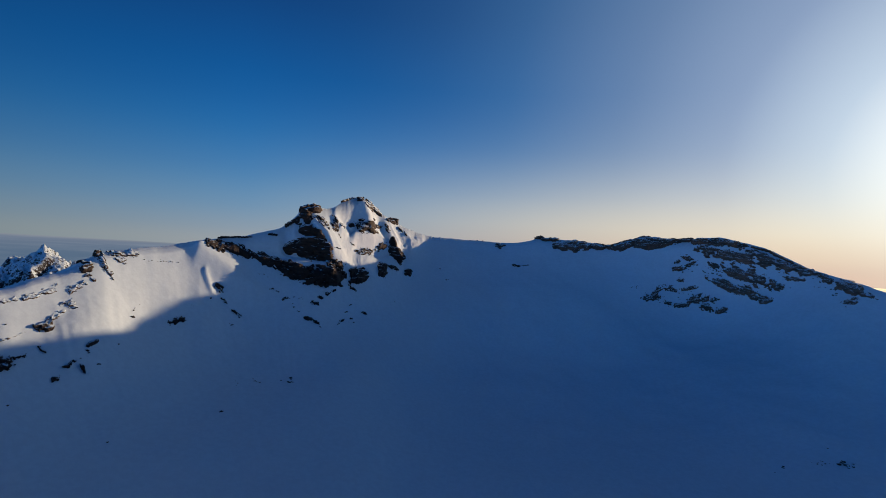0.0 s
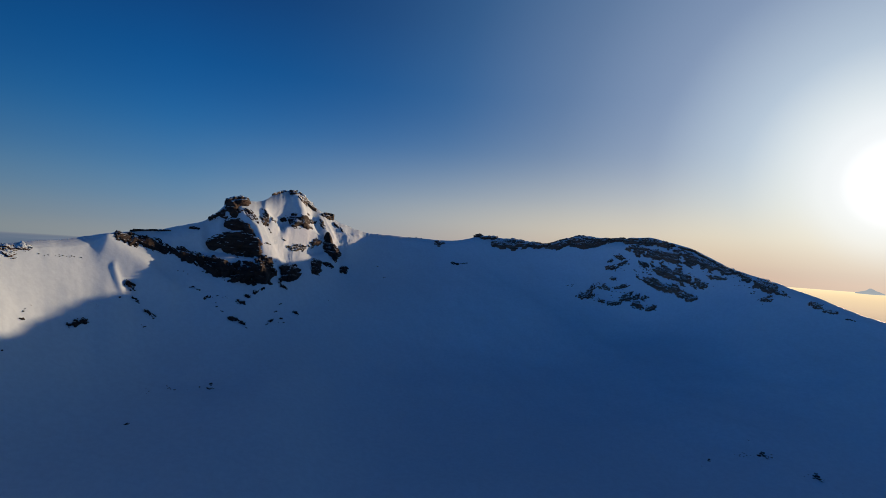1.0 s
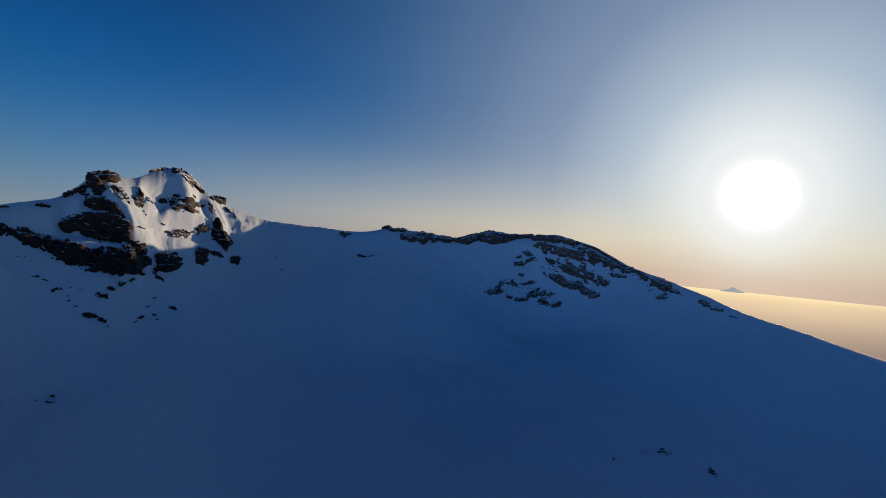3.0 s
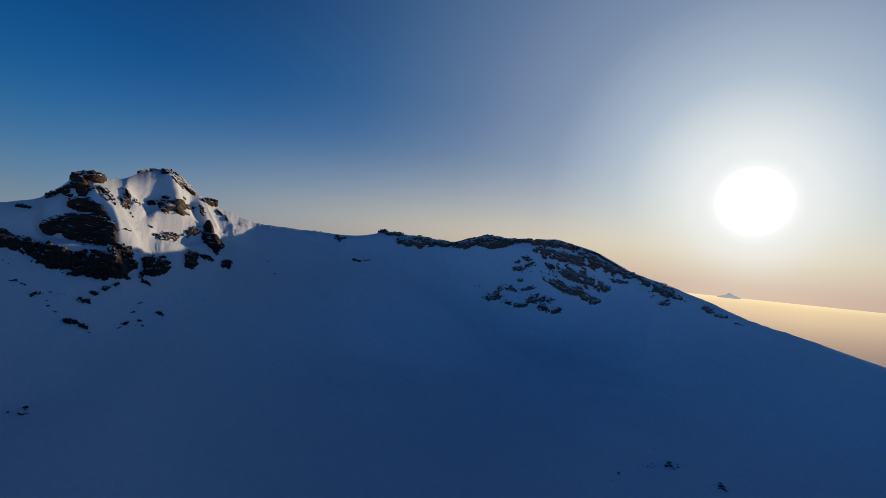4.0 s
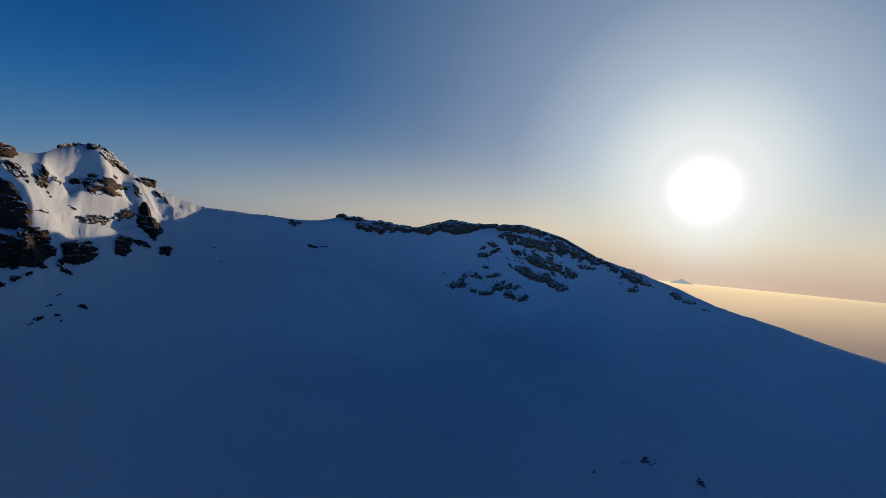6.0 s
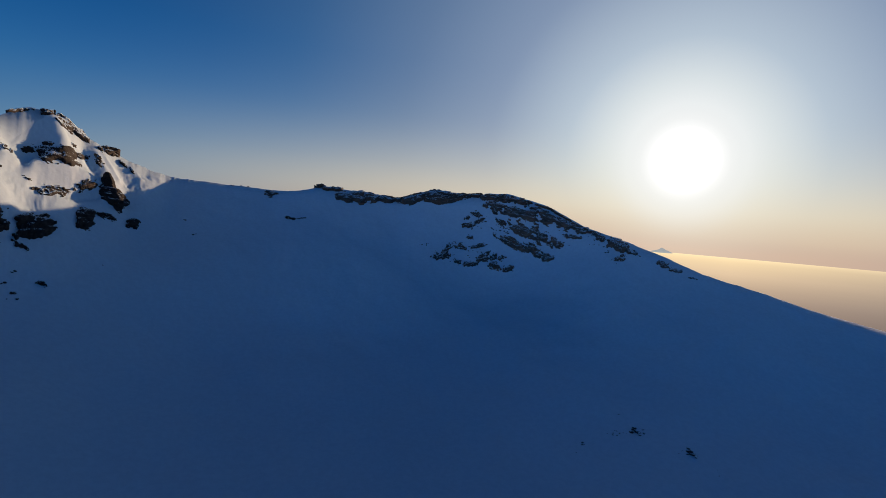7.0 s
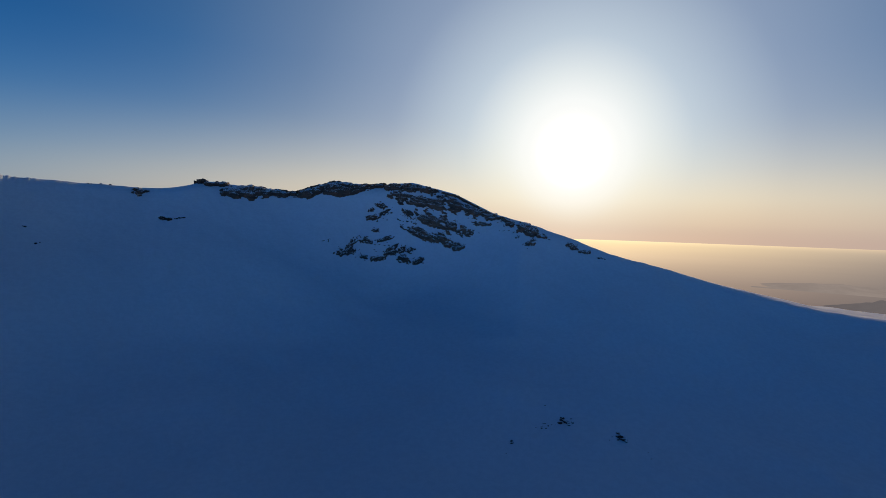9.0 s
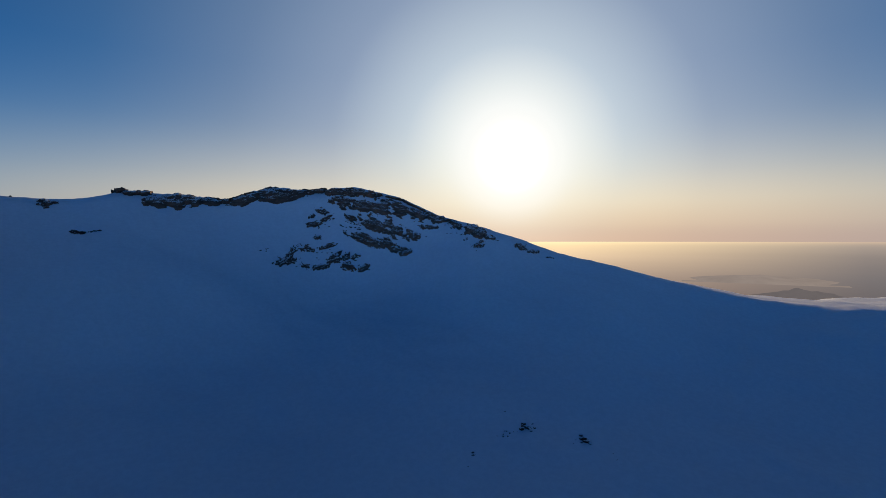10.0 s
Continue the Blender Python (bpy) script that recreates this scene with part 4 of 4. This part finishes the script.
boulders(-24.38, -57.9, -24.33, -57.9, 1, 0.5, "small dark boulder half sunk in snow")
boulders(-43.83, -59.7, -43.78, -59.7, 1, 0.8, "small dark boulder half sunk in snow")
boulders(-31.11, -60.7, -30.98, -60.7, 1, 0.9, "small dark boulder half sunk in snow")
boulders(-51.57, -49.7, -51.52, -49.7, 1, 0.6, "small dark boulder half sunk in snow")
boulders(-7.44, -31.4, -7.38, -31.4, 1, 0.9, "small dark boulder half sunk in snow")
boulders(-1.80, -10.4, -1.30, -10.9, 2, 1.2, "small dark boulder half sunk in snow")
boulders(-0.91, -18.3, -0.09, -18.3, 2, 1.3, "small dark boulder half sunk in snow")

# rocks along the saddle and the eastern crest
crag(5.49, 10.1, 6.67, 11.4, 5.3, 5.3, 1.8, "snow-streaked rock just below the crest", broken=0.45)
crag(7.52, -4.6, 8.63, -4.9, 1.9, 2.8, 1.5, "dark pointed rock in shaded snow", broken=0.2, mat=DARK_ROCK)
boulders(8.67, -4.6, 9.65, -4.0, 5, 1.3, "small dark boulder half sunk in snow", spread=0.4)
boulders(1.80, 14.7, 3.96, 14.4, 4, 1.1, "small dark boulder half sunk in snow", spread=0.3)
crest = whole("crest_crag", 20.0, 14.0, "dark weathered crag along the snowy crest", "crag")
crag(10.30, 19.60, 11.30, 20.20, 2.30, 2.60, 1.20, "dark weathered rock of the crest", broken=0.24, mat=ROCK, name="crag_section", crumble=0.42, rough=0.8, parent=crest)
crag(10.91, 17.95, 13.11, 19.35, 2.50, 3.30, 2.20, "dark weathered rock of the crest", broken=0.24, mat=ROCK, name="crag_section", crumble=0.42, rough=0.8, parent=crest)
crag(11.72, 12.51, 16.05, 15.19, 8.70, 10.10, 3.20, "dark weathered rock of the crest", broken=0.15, mat=ROCK, name="crag_section", crumble=0.42, rough=0.8, cap=0.8, parent=crest)
crag(14.86, 14.56, 18.68, 15.84, 7.50, 7.50, 2.40, "dark weathered rock of the crest", broken=0.24, mat=ROCK, name="crag_section", crumble=0.42, rough=0.8, cap=0.8, parent=crest)
crag(18.48, 15.47, 19.42, 15.73, 6.10, 6.10, 1.80, "dark weathered rock of the crest", broken=0.24, mat=ROCK, name="crag_section", crumble=0.42, rough=0.8, cap=0.8, parent=crest)
crag(19.28, 16.15, 22.59, 21.15, 10.00, 12.40, 3.00, "dark weathered rock of the crest", broken=0.19, mat=ROCK, name="crag_section", crumble=0.42, rough=0.8, cap=0.8, parent=crest)
crag(21.53, 20.56, 24.93, 20.04, 11.70, 10.90, 3.00, "dark weathered rock of the crest", broken=0.19, mat=ROCK, name="crag_section", crumble=0.42, rough=0.8, cap=0.8, parent=crest)
crag(23.94, 19.73, 26.52, 22.17, 9.40, 7.00, 2.20, "dark weathered rock of the crest", broken=0.31, mat=ROCK, name="crag_section", crumble=0.42, rough=0.8, cap=0.8, parent=crest)
crag(25.51, 23.77, 27.97, 24.93, 4.00, 4.40, 1.60, "dark weathered rock of the crest", broken=0.24, mat=ROCK, name="crag_section", crumble=0.42, rough=0.8, cap=0.8, parent=crest)

# the stepped rock of the eastern hill
crag(27.71, 22.20, 30.33, 23.20, 4.00, 5.42, 2.40, "grey-brown layered rock dusted with snow", broken=0.28, mat=PALE_ROCK, group="stepped rock of the hill", rough=0.7, cap=0.3)
crag(29.99, 22.70, 33.10, 20.80, 5.33, 3.62, 2.40, "grey-brown layered rock dusted with snow", broken=0.28, mat=PALE_ROCK, group="stepped rock of the hill", rough=0.7, cap=0.3)
crag(33.80, 19.70, 35.76, 16.40, 1.29, 1.29, 1.60, "grey-brown layered rock dusted with snow", broken=0.32, mat=PALE_ROCK, group="stepped rock of the hill", rough=0.7, cap=0.3)
crag(35.53, 15.90, 37.37, 9.80, 1.51, 1.29, 1.60, "grey-brown layered rock dusted with snow", broken=0.32, mat=PALE_ROCK, group="stepped rock of the hill", rough=0.7, cap=0.3)
crag(28.30, 15.80, 30.36, 14.60, 7.05, 7.91, 2.20, "grey-brown layered rock dusted with snow", broken=0.36, mat=PALE_ROCK, group="stepped rock of the hill", rough=0.7, cap=0.3)
crag(30.02, 14.50, 32.66, 11.80, 7.91, 8.76, 2.20, "grey-brown layered rock dusted with snow", broken=0.36, mat=PALE_ROCK, group="stepped rock of the hill", rough=0.7, cap=0.3)
crag(31.97, 13.30, 34.51, 10.60, 9.61, 11.33, 2.60, "grey-brown layered rock dusted with snow", broken=0.31, mat=PALE_ROCK, group="stepped rock of the hill", rough=0.7, cap=0.3)
crag(34.16, 11.30, 36.57, 8.90, 10.29, 8.57, 2.60, "grey-brown layered rock dusted with snow", broken=0.31, mat=PALE_ROCK, group="stepped rock of the hill", rough=0.7, cap=0.3)
crag(36.00, 6.50, 37.94, 5.60, 6.94, 6.94, 2.20, "grey-brown layered rock dusted with snow", broken=0.32, mat=PALE_ROCK, group="stepped rock of the hill", rough=0.7, cap=0.3)
crag(37.60, 4.80, 39.53, 3.20, 6.38, 4.37, 2.20, "grey-brown layered rock dusted with snow", broken=0.32, mat=PALE_ROCK, group="stepped rock of the hill", rough=0.7, cap=0.3)
crag(30.97, 2.20, 33.38, 0.40, 10.08, 12.10, 2.40, "grey-brown layered rock dusted with snow", broken=0.32, mat=PALE_ROCK, group="stepped rock of the hill", rough=0.7, cap=0.3)
crag(33.04, -1.20, 35.46, -3.70, 9.86, 9.86, 2.20, "grey-brown layered rock dusted with snow", broken=0.37, mat=PALE_ROCK, group="stepped rock of the hill", rough=0.7, cap=0.3)
crag(35.00, -4.50, 36.93, -7.00, 7.73, 6.83, 1.90, "grey-brown layered rock dusted with snow", broken=0.38, mat=PALE_ROCK, group="stepped rock of the hill", rough=0.7, cap=0.3)
crag(29.73, -4.90, 31.80, -8.80, 3.92, 6.94, 2.20, "grey-brown layered rock dusted with snow", broken=0.31, mat=PALE_ROCK, group="stepped rock of the hill", rough=0.7, cap=0.3)
crag(31.46, -8.90, 33.30, -12.10, 6.38, 6.38, 2.40, "grey-brown layered rock dusted with snow", broken=0.28, mat=PALE_ROCK, group="stepped rock of the hill", rough=0.7, cap=0.3)
crag(32.95, -10.80, 34.68, -14.60, 6.72, 7.28, 2.40, "grey-brown layered rock dusted with snow", broken=0.31, mat=PALE_ROCK, group="stepped rock of the hill", rough=0.7, cap=0.3)
crag(34.79, -16.30, 36.04, -15.30, 5.26, 3.81, 1.70, "grey-brown layered rock dusted with snow", broken=0.36, mat=PALE_ROCK, group="stepped rock of the hill", rough=0.7, cap=0.3)
crag(36.81, -1.20, 38.63, -1.70, 3.36, 1.90, 1.20, "grey-brown layered rock dusted with snow", broken=0.43, mat=PALE_ROCK, group="stepped rock of the hill", rough=0.7, cap=0.3)
crag(41.86, -3.0, 43.07, -4.7, 7.8, 6.4, 3.2, "rounded brown rock knob on the shoulder", broken=0.15, mat=PALE_ROCK, rough=0.6)

# stones strewn round the rocks of the eastern hill
boulders(23.31, -18.4, 25.10, -24.1, 8, 0.9, "small dark boulder half sunk in snow", spread=1)
boulders(24.61, -12.8, 28.62, -14.9, 12, 0.9, "small dark boulder half sunk in snow", spread=1)
boulders(21.99, -14.5, 22.42, -14.8, 3, 0.8, "small dark boulder half sunk in snow", spread=1)
boulders(26.82, -19.3, 31.78, -26.1, 14, 0.9, "small dark boulder half sunk in snow", spread=1)
boulders(29.47, 4.1, 31.27, -3.1, 8, 1.0, "small dark boulder half sunk in snow", spread=1)
boulders(35.34, -1.9, 37.62, -7.2, 8, 0.9, "small dark boulder half sunk in snow", spread=1)
boulders(26.72, 11.4, 28.33, 4.7, 6, 1.0, "small dark boulder half sunk in snow", spread=1)
boulders(34.05, -14.4, 35.81, -17.0, 5, 0.8, "small dark boulder half sunk in snow", spread=1)
boulders(38.51, 1.6, 41.13, -6.5, 6, 0.9, "small dark boulder half sunk in snow", spread=1)
boulders(28.99, 14.3, 34.74, 7.5, 10, 0.9, "small dark boulder half sunk in snow", spread=1)

# broken rock lower on the eastern hill
crag(26.08, -0.4, 27.43, 1.4, 4.5, 4.5, 1.6, "broken brown rock scattered through snow", group="broken rock of the hill", rough=0.6)
crag(26.29, 5.7, 26.96, 6.7, 3.4, 3.0, 1.2, "broken brown rock scattered through snow", broken=0.5, group="broken rock of the hill", rough=0.6)
crag(26.95, 10.2, 28.09, 8.5, 3.8, 3.4, 1.2, "broken brown rock scattered through snow", broken=0.5, group="broken rock of the hill", rough=0.6)
crag(27.43, 3.7, 28.56, 5.5, 3.8, 3.8, 1.3, "broken brown rock scattered through snow", broken=0.5, group="broken rock of the hill", rough=0.6)
crag(26.67, -7.4, 27.46, -7.6, 2.9, 2.6, 1.2, "broken brown rock scattered through snow", broken=0.4, group="broken rock of the hill", rough=0.6)
crag(29.70, 5.7, 30.96, 2.9, 4.5, 4.5, 1.2, "broken brown rock scattered through snow", broken=0.5, group="broken rock of the hill", rough=0.6)
crag(23.16, -21.9, 24.92, -19.9, 4.1, 4.8, 1.6, "broken brown rock scattered through snow", group="broken rock of the hill", rough=0.6)
crag(24.24, -17.3, 25.23, -13.7, 4.2, 3.5, 1.1, "broken brown rock scattered through snow", broken=0.55, group="broken rock of the hill", rough=0.6)
crag(25.45, -13.0, 26.92, -14.8, 4.3, 3.2, 1.1, "broken brown rock scattered through snow", broken=0.55, group="broken rock of the hill", rough=0.6)
crag(27.25, -14.1, 28.84, -11.6, 2.5, 2.2, 1.0, "broken brown rock scattered through snow", broken=0.55, group="broken rock of the hill", rough=0.6)
crag(25.49, -23.1, 26.28, -25.0, 2.8, 3.1, 1.3, "broken brown rock scattered through snow", group="broken rock of the hill", rough=0.6)
crag(26.50, -25.3, 28.08, -23.8, 3.1, 3.1, 1.4, "broken brown rock scattered through snow", group="broken rock of the hill", rough=0.6)
crag(27.96, -22.2, 29.31, -18.6, 5.0, 6.4, 1.6, "broken brown rock scattered through snow", group="broken rock of the hill", rough=0.6)
crag(29.20, -20.6, 29.99, -18.4, 5.0, 4.3, 1.3, "broken brown rock scattered through snow", broken=0.45, group="broken rock of the hill", rough=0.6)
crag(29.33, -23.9, 30.58, -25.1, 4.9, 4.2, 1.7, "broken brown rock scattered through snow", broken=0.3, group="broken rock of the hill", rough=0.6)
crag(30.11, -20.4, 31.02, -18.9, 3.2, 3.2, 1.2, "broken brown rock scattered through snow", broken=0.45, group="broken rock of the hill", rough=0.6)
crag(30.81, -26.6, 31.95, -24.7, 2.8, 4.2, 1.4, "broken brown rock scattered through snow", group="broken rock of the hill", rough=0.6)
boulders(21.61, -15.3, 22.80, -14.1, 4, 0.9, "small dark boulder half sunk in snow")
boulders(26.81, -16.2, 28.51, -17.3, 4, 1.2, "small dark boulder half sunk in snow")
boulders(25.04, -21.2, 25.70, -19.1, 3, 1.1, "small dark boulder half sunk in snow")
boulders(29.03, -0.5, 30.29, -1.0, 4, 1.3, "small dark boulder half sunk in snow")
boulders(27.66, 0.7, 28.46, -0.7, 2, 1.3, "small dark boulder half sunk in snow")
boulders(31.67, -26.5, 32.07, -26.7, 2, 1.0, "small dark boulder half sunk in snow")

# rocks down the eastern shoulder
crag(39.75, 1.8, 41.08, -2.0, 4.6, 4.2, 1.7, "brown rock on the smooth snow shoulder", mat=PALE_ROCK, rough=0.6)
crag(41.19, -2.7, 43.49, -6.0, 7.6, 6.9, 2.8, "rounded brown knob on the snow shoulder", broken=0.1, mat=PALE_ROCK, rough=0.6)
crag(43.65, -7.7, 44.43, -8.9, 2.4, 2.0, 1.3, "brown rock on the smooth snow shoulder", broken=0.3, mat=PALE_ROCK, rough=0.6)
crag(41.84, -12.6, 43.08, -11.1, 3.0, 3.3, 1.5, "brown rock on the smooth snow shoulder", broken=0.3, mat=PALE_ROCK, rough=0.6)
crag(46.08, -12.5, 47.28, -14.2, 2.7, 3.3, 1.2, "brown rock on the smooth snow shoulder", broken=0.4, mat=PALE_ROCK, rough=0.6)
crag(47.16, -15.5, 48.46, -16.5, 2.0, 2.3, 1.2, "brown rock on the smooth snow shoulder", mat=PALE_ROCK, rough=0.6)
boulders(48.99, -18.5, 49.73, -20.2, 4, 1.3, "small brown boulder on smooth snow", spread=0.4)
boulders(39.42, -5.1, 40.19, -5.3, 3, 0.9, "small dark boulder half sunk in snow")
boulders(40.96, -9.6, 41.63, -8.1, 3, 1.2, "small dark boulder half sunk in snow")
boulders(40.69, -5.9, 41.07, -5.8, 2, 1.0, "small dark boulder half sunk in snow")
boulders(42.06, -15.1, 42.23, -15.1, 1, 1.0, "small dark boulder half sunk in snow")

# small rocks low in the bowl
boulders(44.22, -68.2, 45.17, -68.3, 10, 1.4, "dark rock edge melting out of smooth snow", spread=0.3)
boulders(45.30, -67.9, 45.51, -68.0, 2, 0.9, "small dark boulder half sunk in snow", spread=0.3)
boulders(42.40, -69.2, 43.28, -68.9, 6, 0.6, "small dark boulder half sunk in snow", spread=0.5)
boulders(43.51, -68.6, 44.04, -68.7, 2, 0.6, "small dark boulder half sunk in snow", spread=0.3)
boulders(49.18, -69.2, 49.98, -69.8, 9, 1.4, "dark rock edge melting out of smooth snow", spread=0.3)
boulders(48.40, -69.3, 48.88, -69.5, 2, 0.5, "small dark boulder half sunk in snow", spread=0.4)
boulders(39.68, -71.8, 39.74, -72.2, 3, 0.7, "small dark boulder half sunk in snow", spread=0.4)
boulders(39.11, -72.6, 39.21, -72.6, 1, 0.5, "small dark boulder half sunk in snow")
boulders(51.70, -71.1, 51.86, -71.4, 2, 0.5, "small dark boulder half sunk in snow")
boulders(42.98, -66.2, 43.09, -66.1, 1, 0.6, "small dark boulder half sunk in snow")
boulders(42.04, -69.5, 42.09, -69.5, 1, 0.5, "small dark boulder half sunk in snow")


# the rock pinnacle below the peak
def tier(name, parent, x, y, levels, turn, deep, seed, mat):
    """A tier of bedded rock: levels of (height, half width, lean), boxy in plan, longer along the ridge."""
    a = np.linspace(0, 2 * math.pi, 97)[:-1]
    z = np.arange(levels[0][0], levels[-1][0], 0.5)
    half = np.interp(z, [q[0] for q in levels], [q[1] for q in levels])
    lean = np.interp(z, [q[0] for q in levels], [q[2] for q in levels])
    A, Z = np.meshgrid(a, z)
    box = (np.abs(np.cos(A)) ** 5 + np.abs(np.sin(A)) ** 5) ** (-1 / 5)
    way = np.cos(A) * 9.0 + 40 * np.sin(A / 2) ** 2
    r = half[:, None] * box + 1.15 * np.minimum(half[:, None] / 7, 1) * (bedded(way + seed, Z, seed) - 0.8) + 0.12 * half[:, None] * fractal(np.cos(A) * 1.5 + seed, np.sin(A) * 1.5 + Z / 14, seed, 3)
    r = np.maximum(r, 0.15)
    u, v = r * np.cos(A) + lean[:, None], r * np.sin(A) * deep
    c, s = math.cos(radians(turn)), math.sin(radians(turn))
    xs, ys, zs = x + u * c - v * s, y + u * s + v * c, Z
    top = zs[-1:] + 0.3
    for k in (0.7, 0.35, 0.02):
        xs = np.r_[xs, (x + lean[-1] * c) + (xs[len(z) - 1 : len(z)] - x - lean[-1] * c) * k]
        ys = np.r_[ys, (y + lean[-1] * s) + (ys[len(z) - 1 : len(z)] - y - lean[-1] * s) * k]
        zs = np.r_[zs, top + 0.5 * (1 - k)]
    ob = sheet(name, xs, ys, zs, mat)
    ob.data.polygons.foreach_set("use_smooth", np.zeros(len(ob.data.polygons), bool))
    ob.parent = parent
    return ob


pinnacle = new("rock_pinnacle")
tagged(pinnacle, "dark leaning rock pinnacle with a broad foot", "rock pinnacle")
tier("foot", pinnacle, -33.4, 364, ((-18, 5.5, -1.5), (-10, 7.6, -1.0), (-3, 8, -0.8), (1, 5.8, -1.0), (3.4, 3.8, -1.2)), -5, 0.9, 239, DARK_ROCK)
tier("spire", pinnacle, -34.6, 365.5, ((-2, 4.4, 0), (3, 3.6, 0), (6.5, 2.8, -0.2), (9, 2.0, -0.4), (10.6, 1.3, -0.5)), -5, 0.9, 251, DARK_ROCK)


# a smaller peak behind the western crest
def build_side_peak():
    u = np.linspace(-1, 1, 240)
    a, b = np.meshgrid(u, u)
    d = np.hypot(a, b)
    d = d + 0.14 * np.minimum(d * 3, 1) * fractal(a * 2.6, b * 2.6, 77, 4)
    h = 87 * np.clip(1 - d, 0, 1) ** 1.05 + 8 * (1 - 2 * np.abs(fractal(a * 4, b * 4, 83, 5, 0.6))) * np.minimum(np.clip(1.2 - d, 0, 1), d * 3)
    ob = sheet("side_peak", -401 + a * 130, 511 + b * 130, -106 + h + 3.6 * fractal(a * 11, b * 11, 91, 5, 0.6), SIDE_PEAK, wrap=False)
    tagged(ob, "small pyramid peak of dark rock and snow", "peak")


SIDE_PEAK = rock_material("side_peak_rock", (0.008, 0.008, 0.009), (0.032, 0.026, 0.024), 0.42, (0.45, 2.4))
build_side_peak()
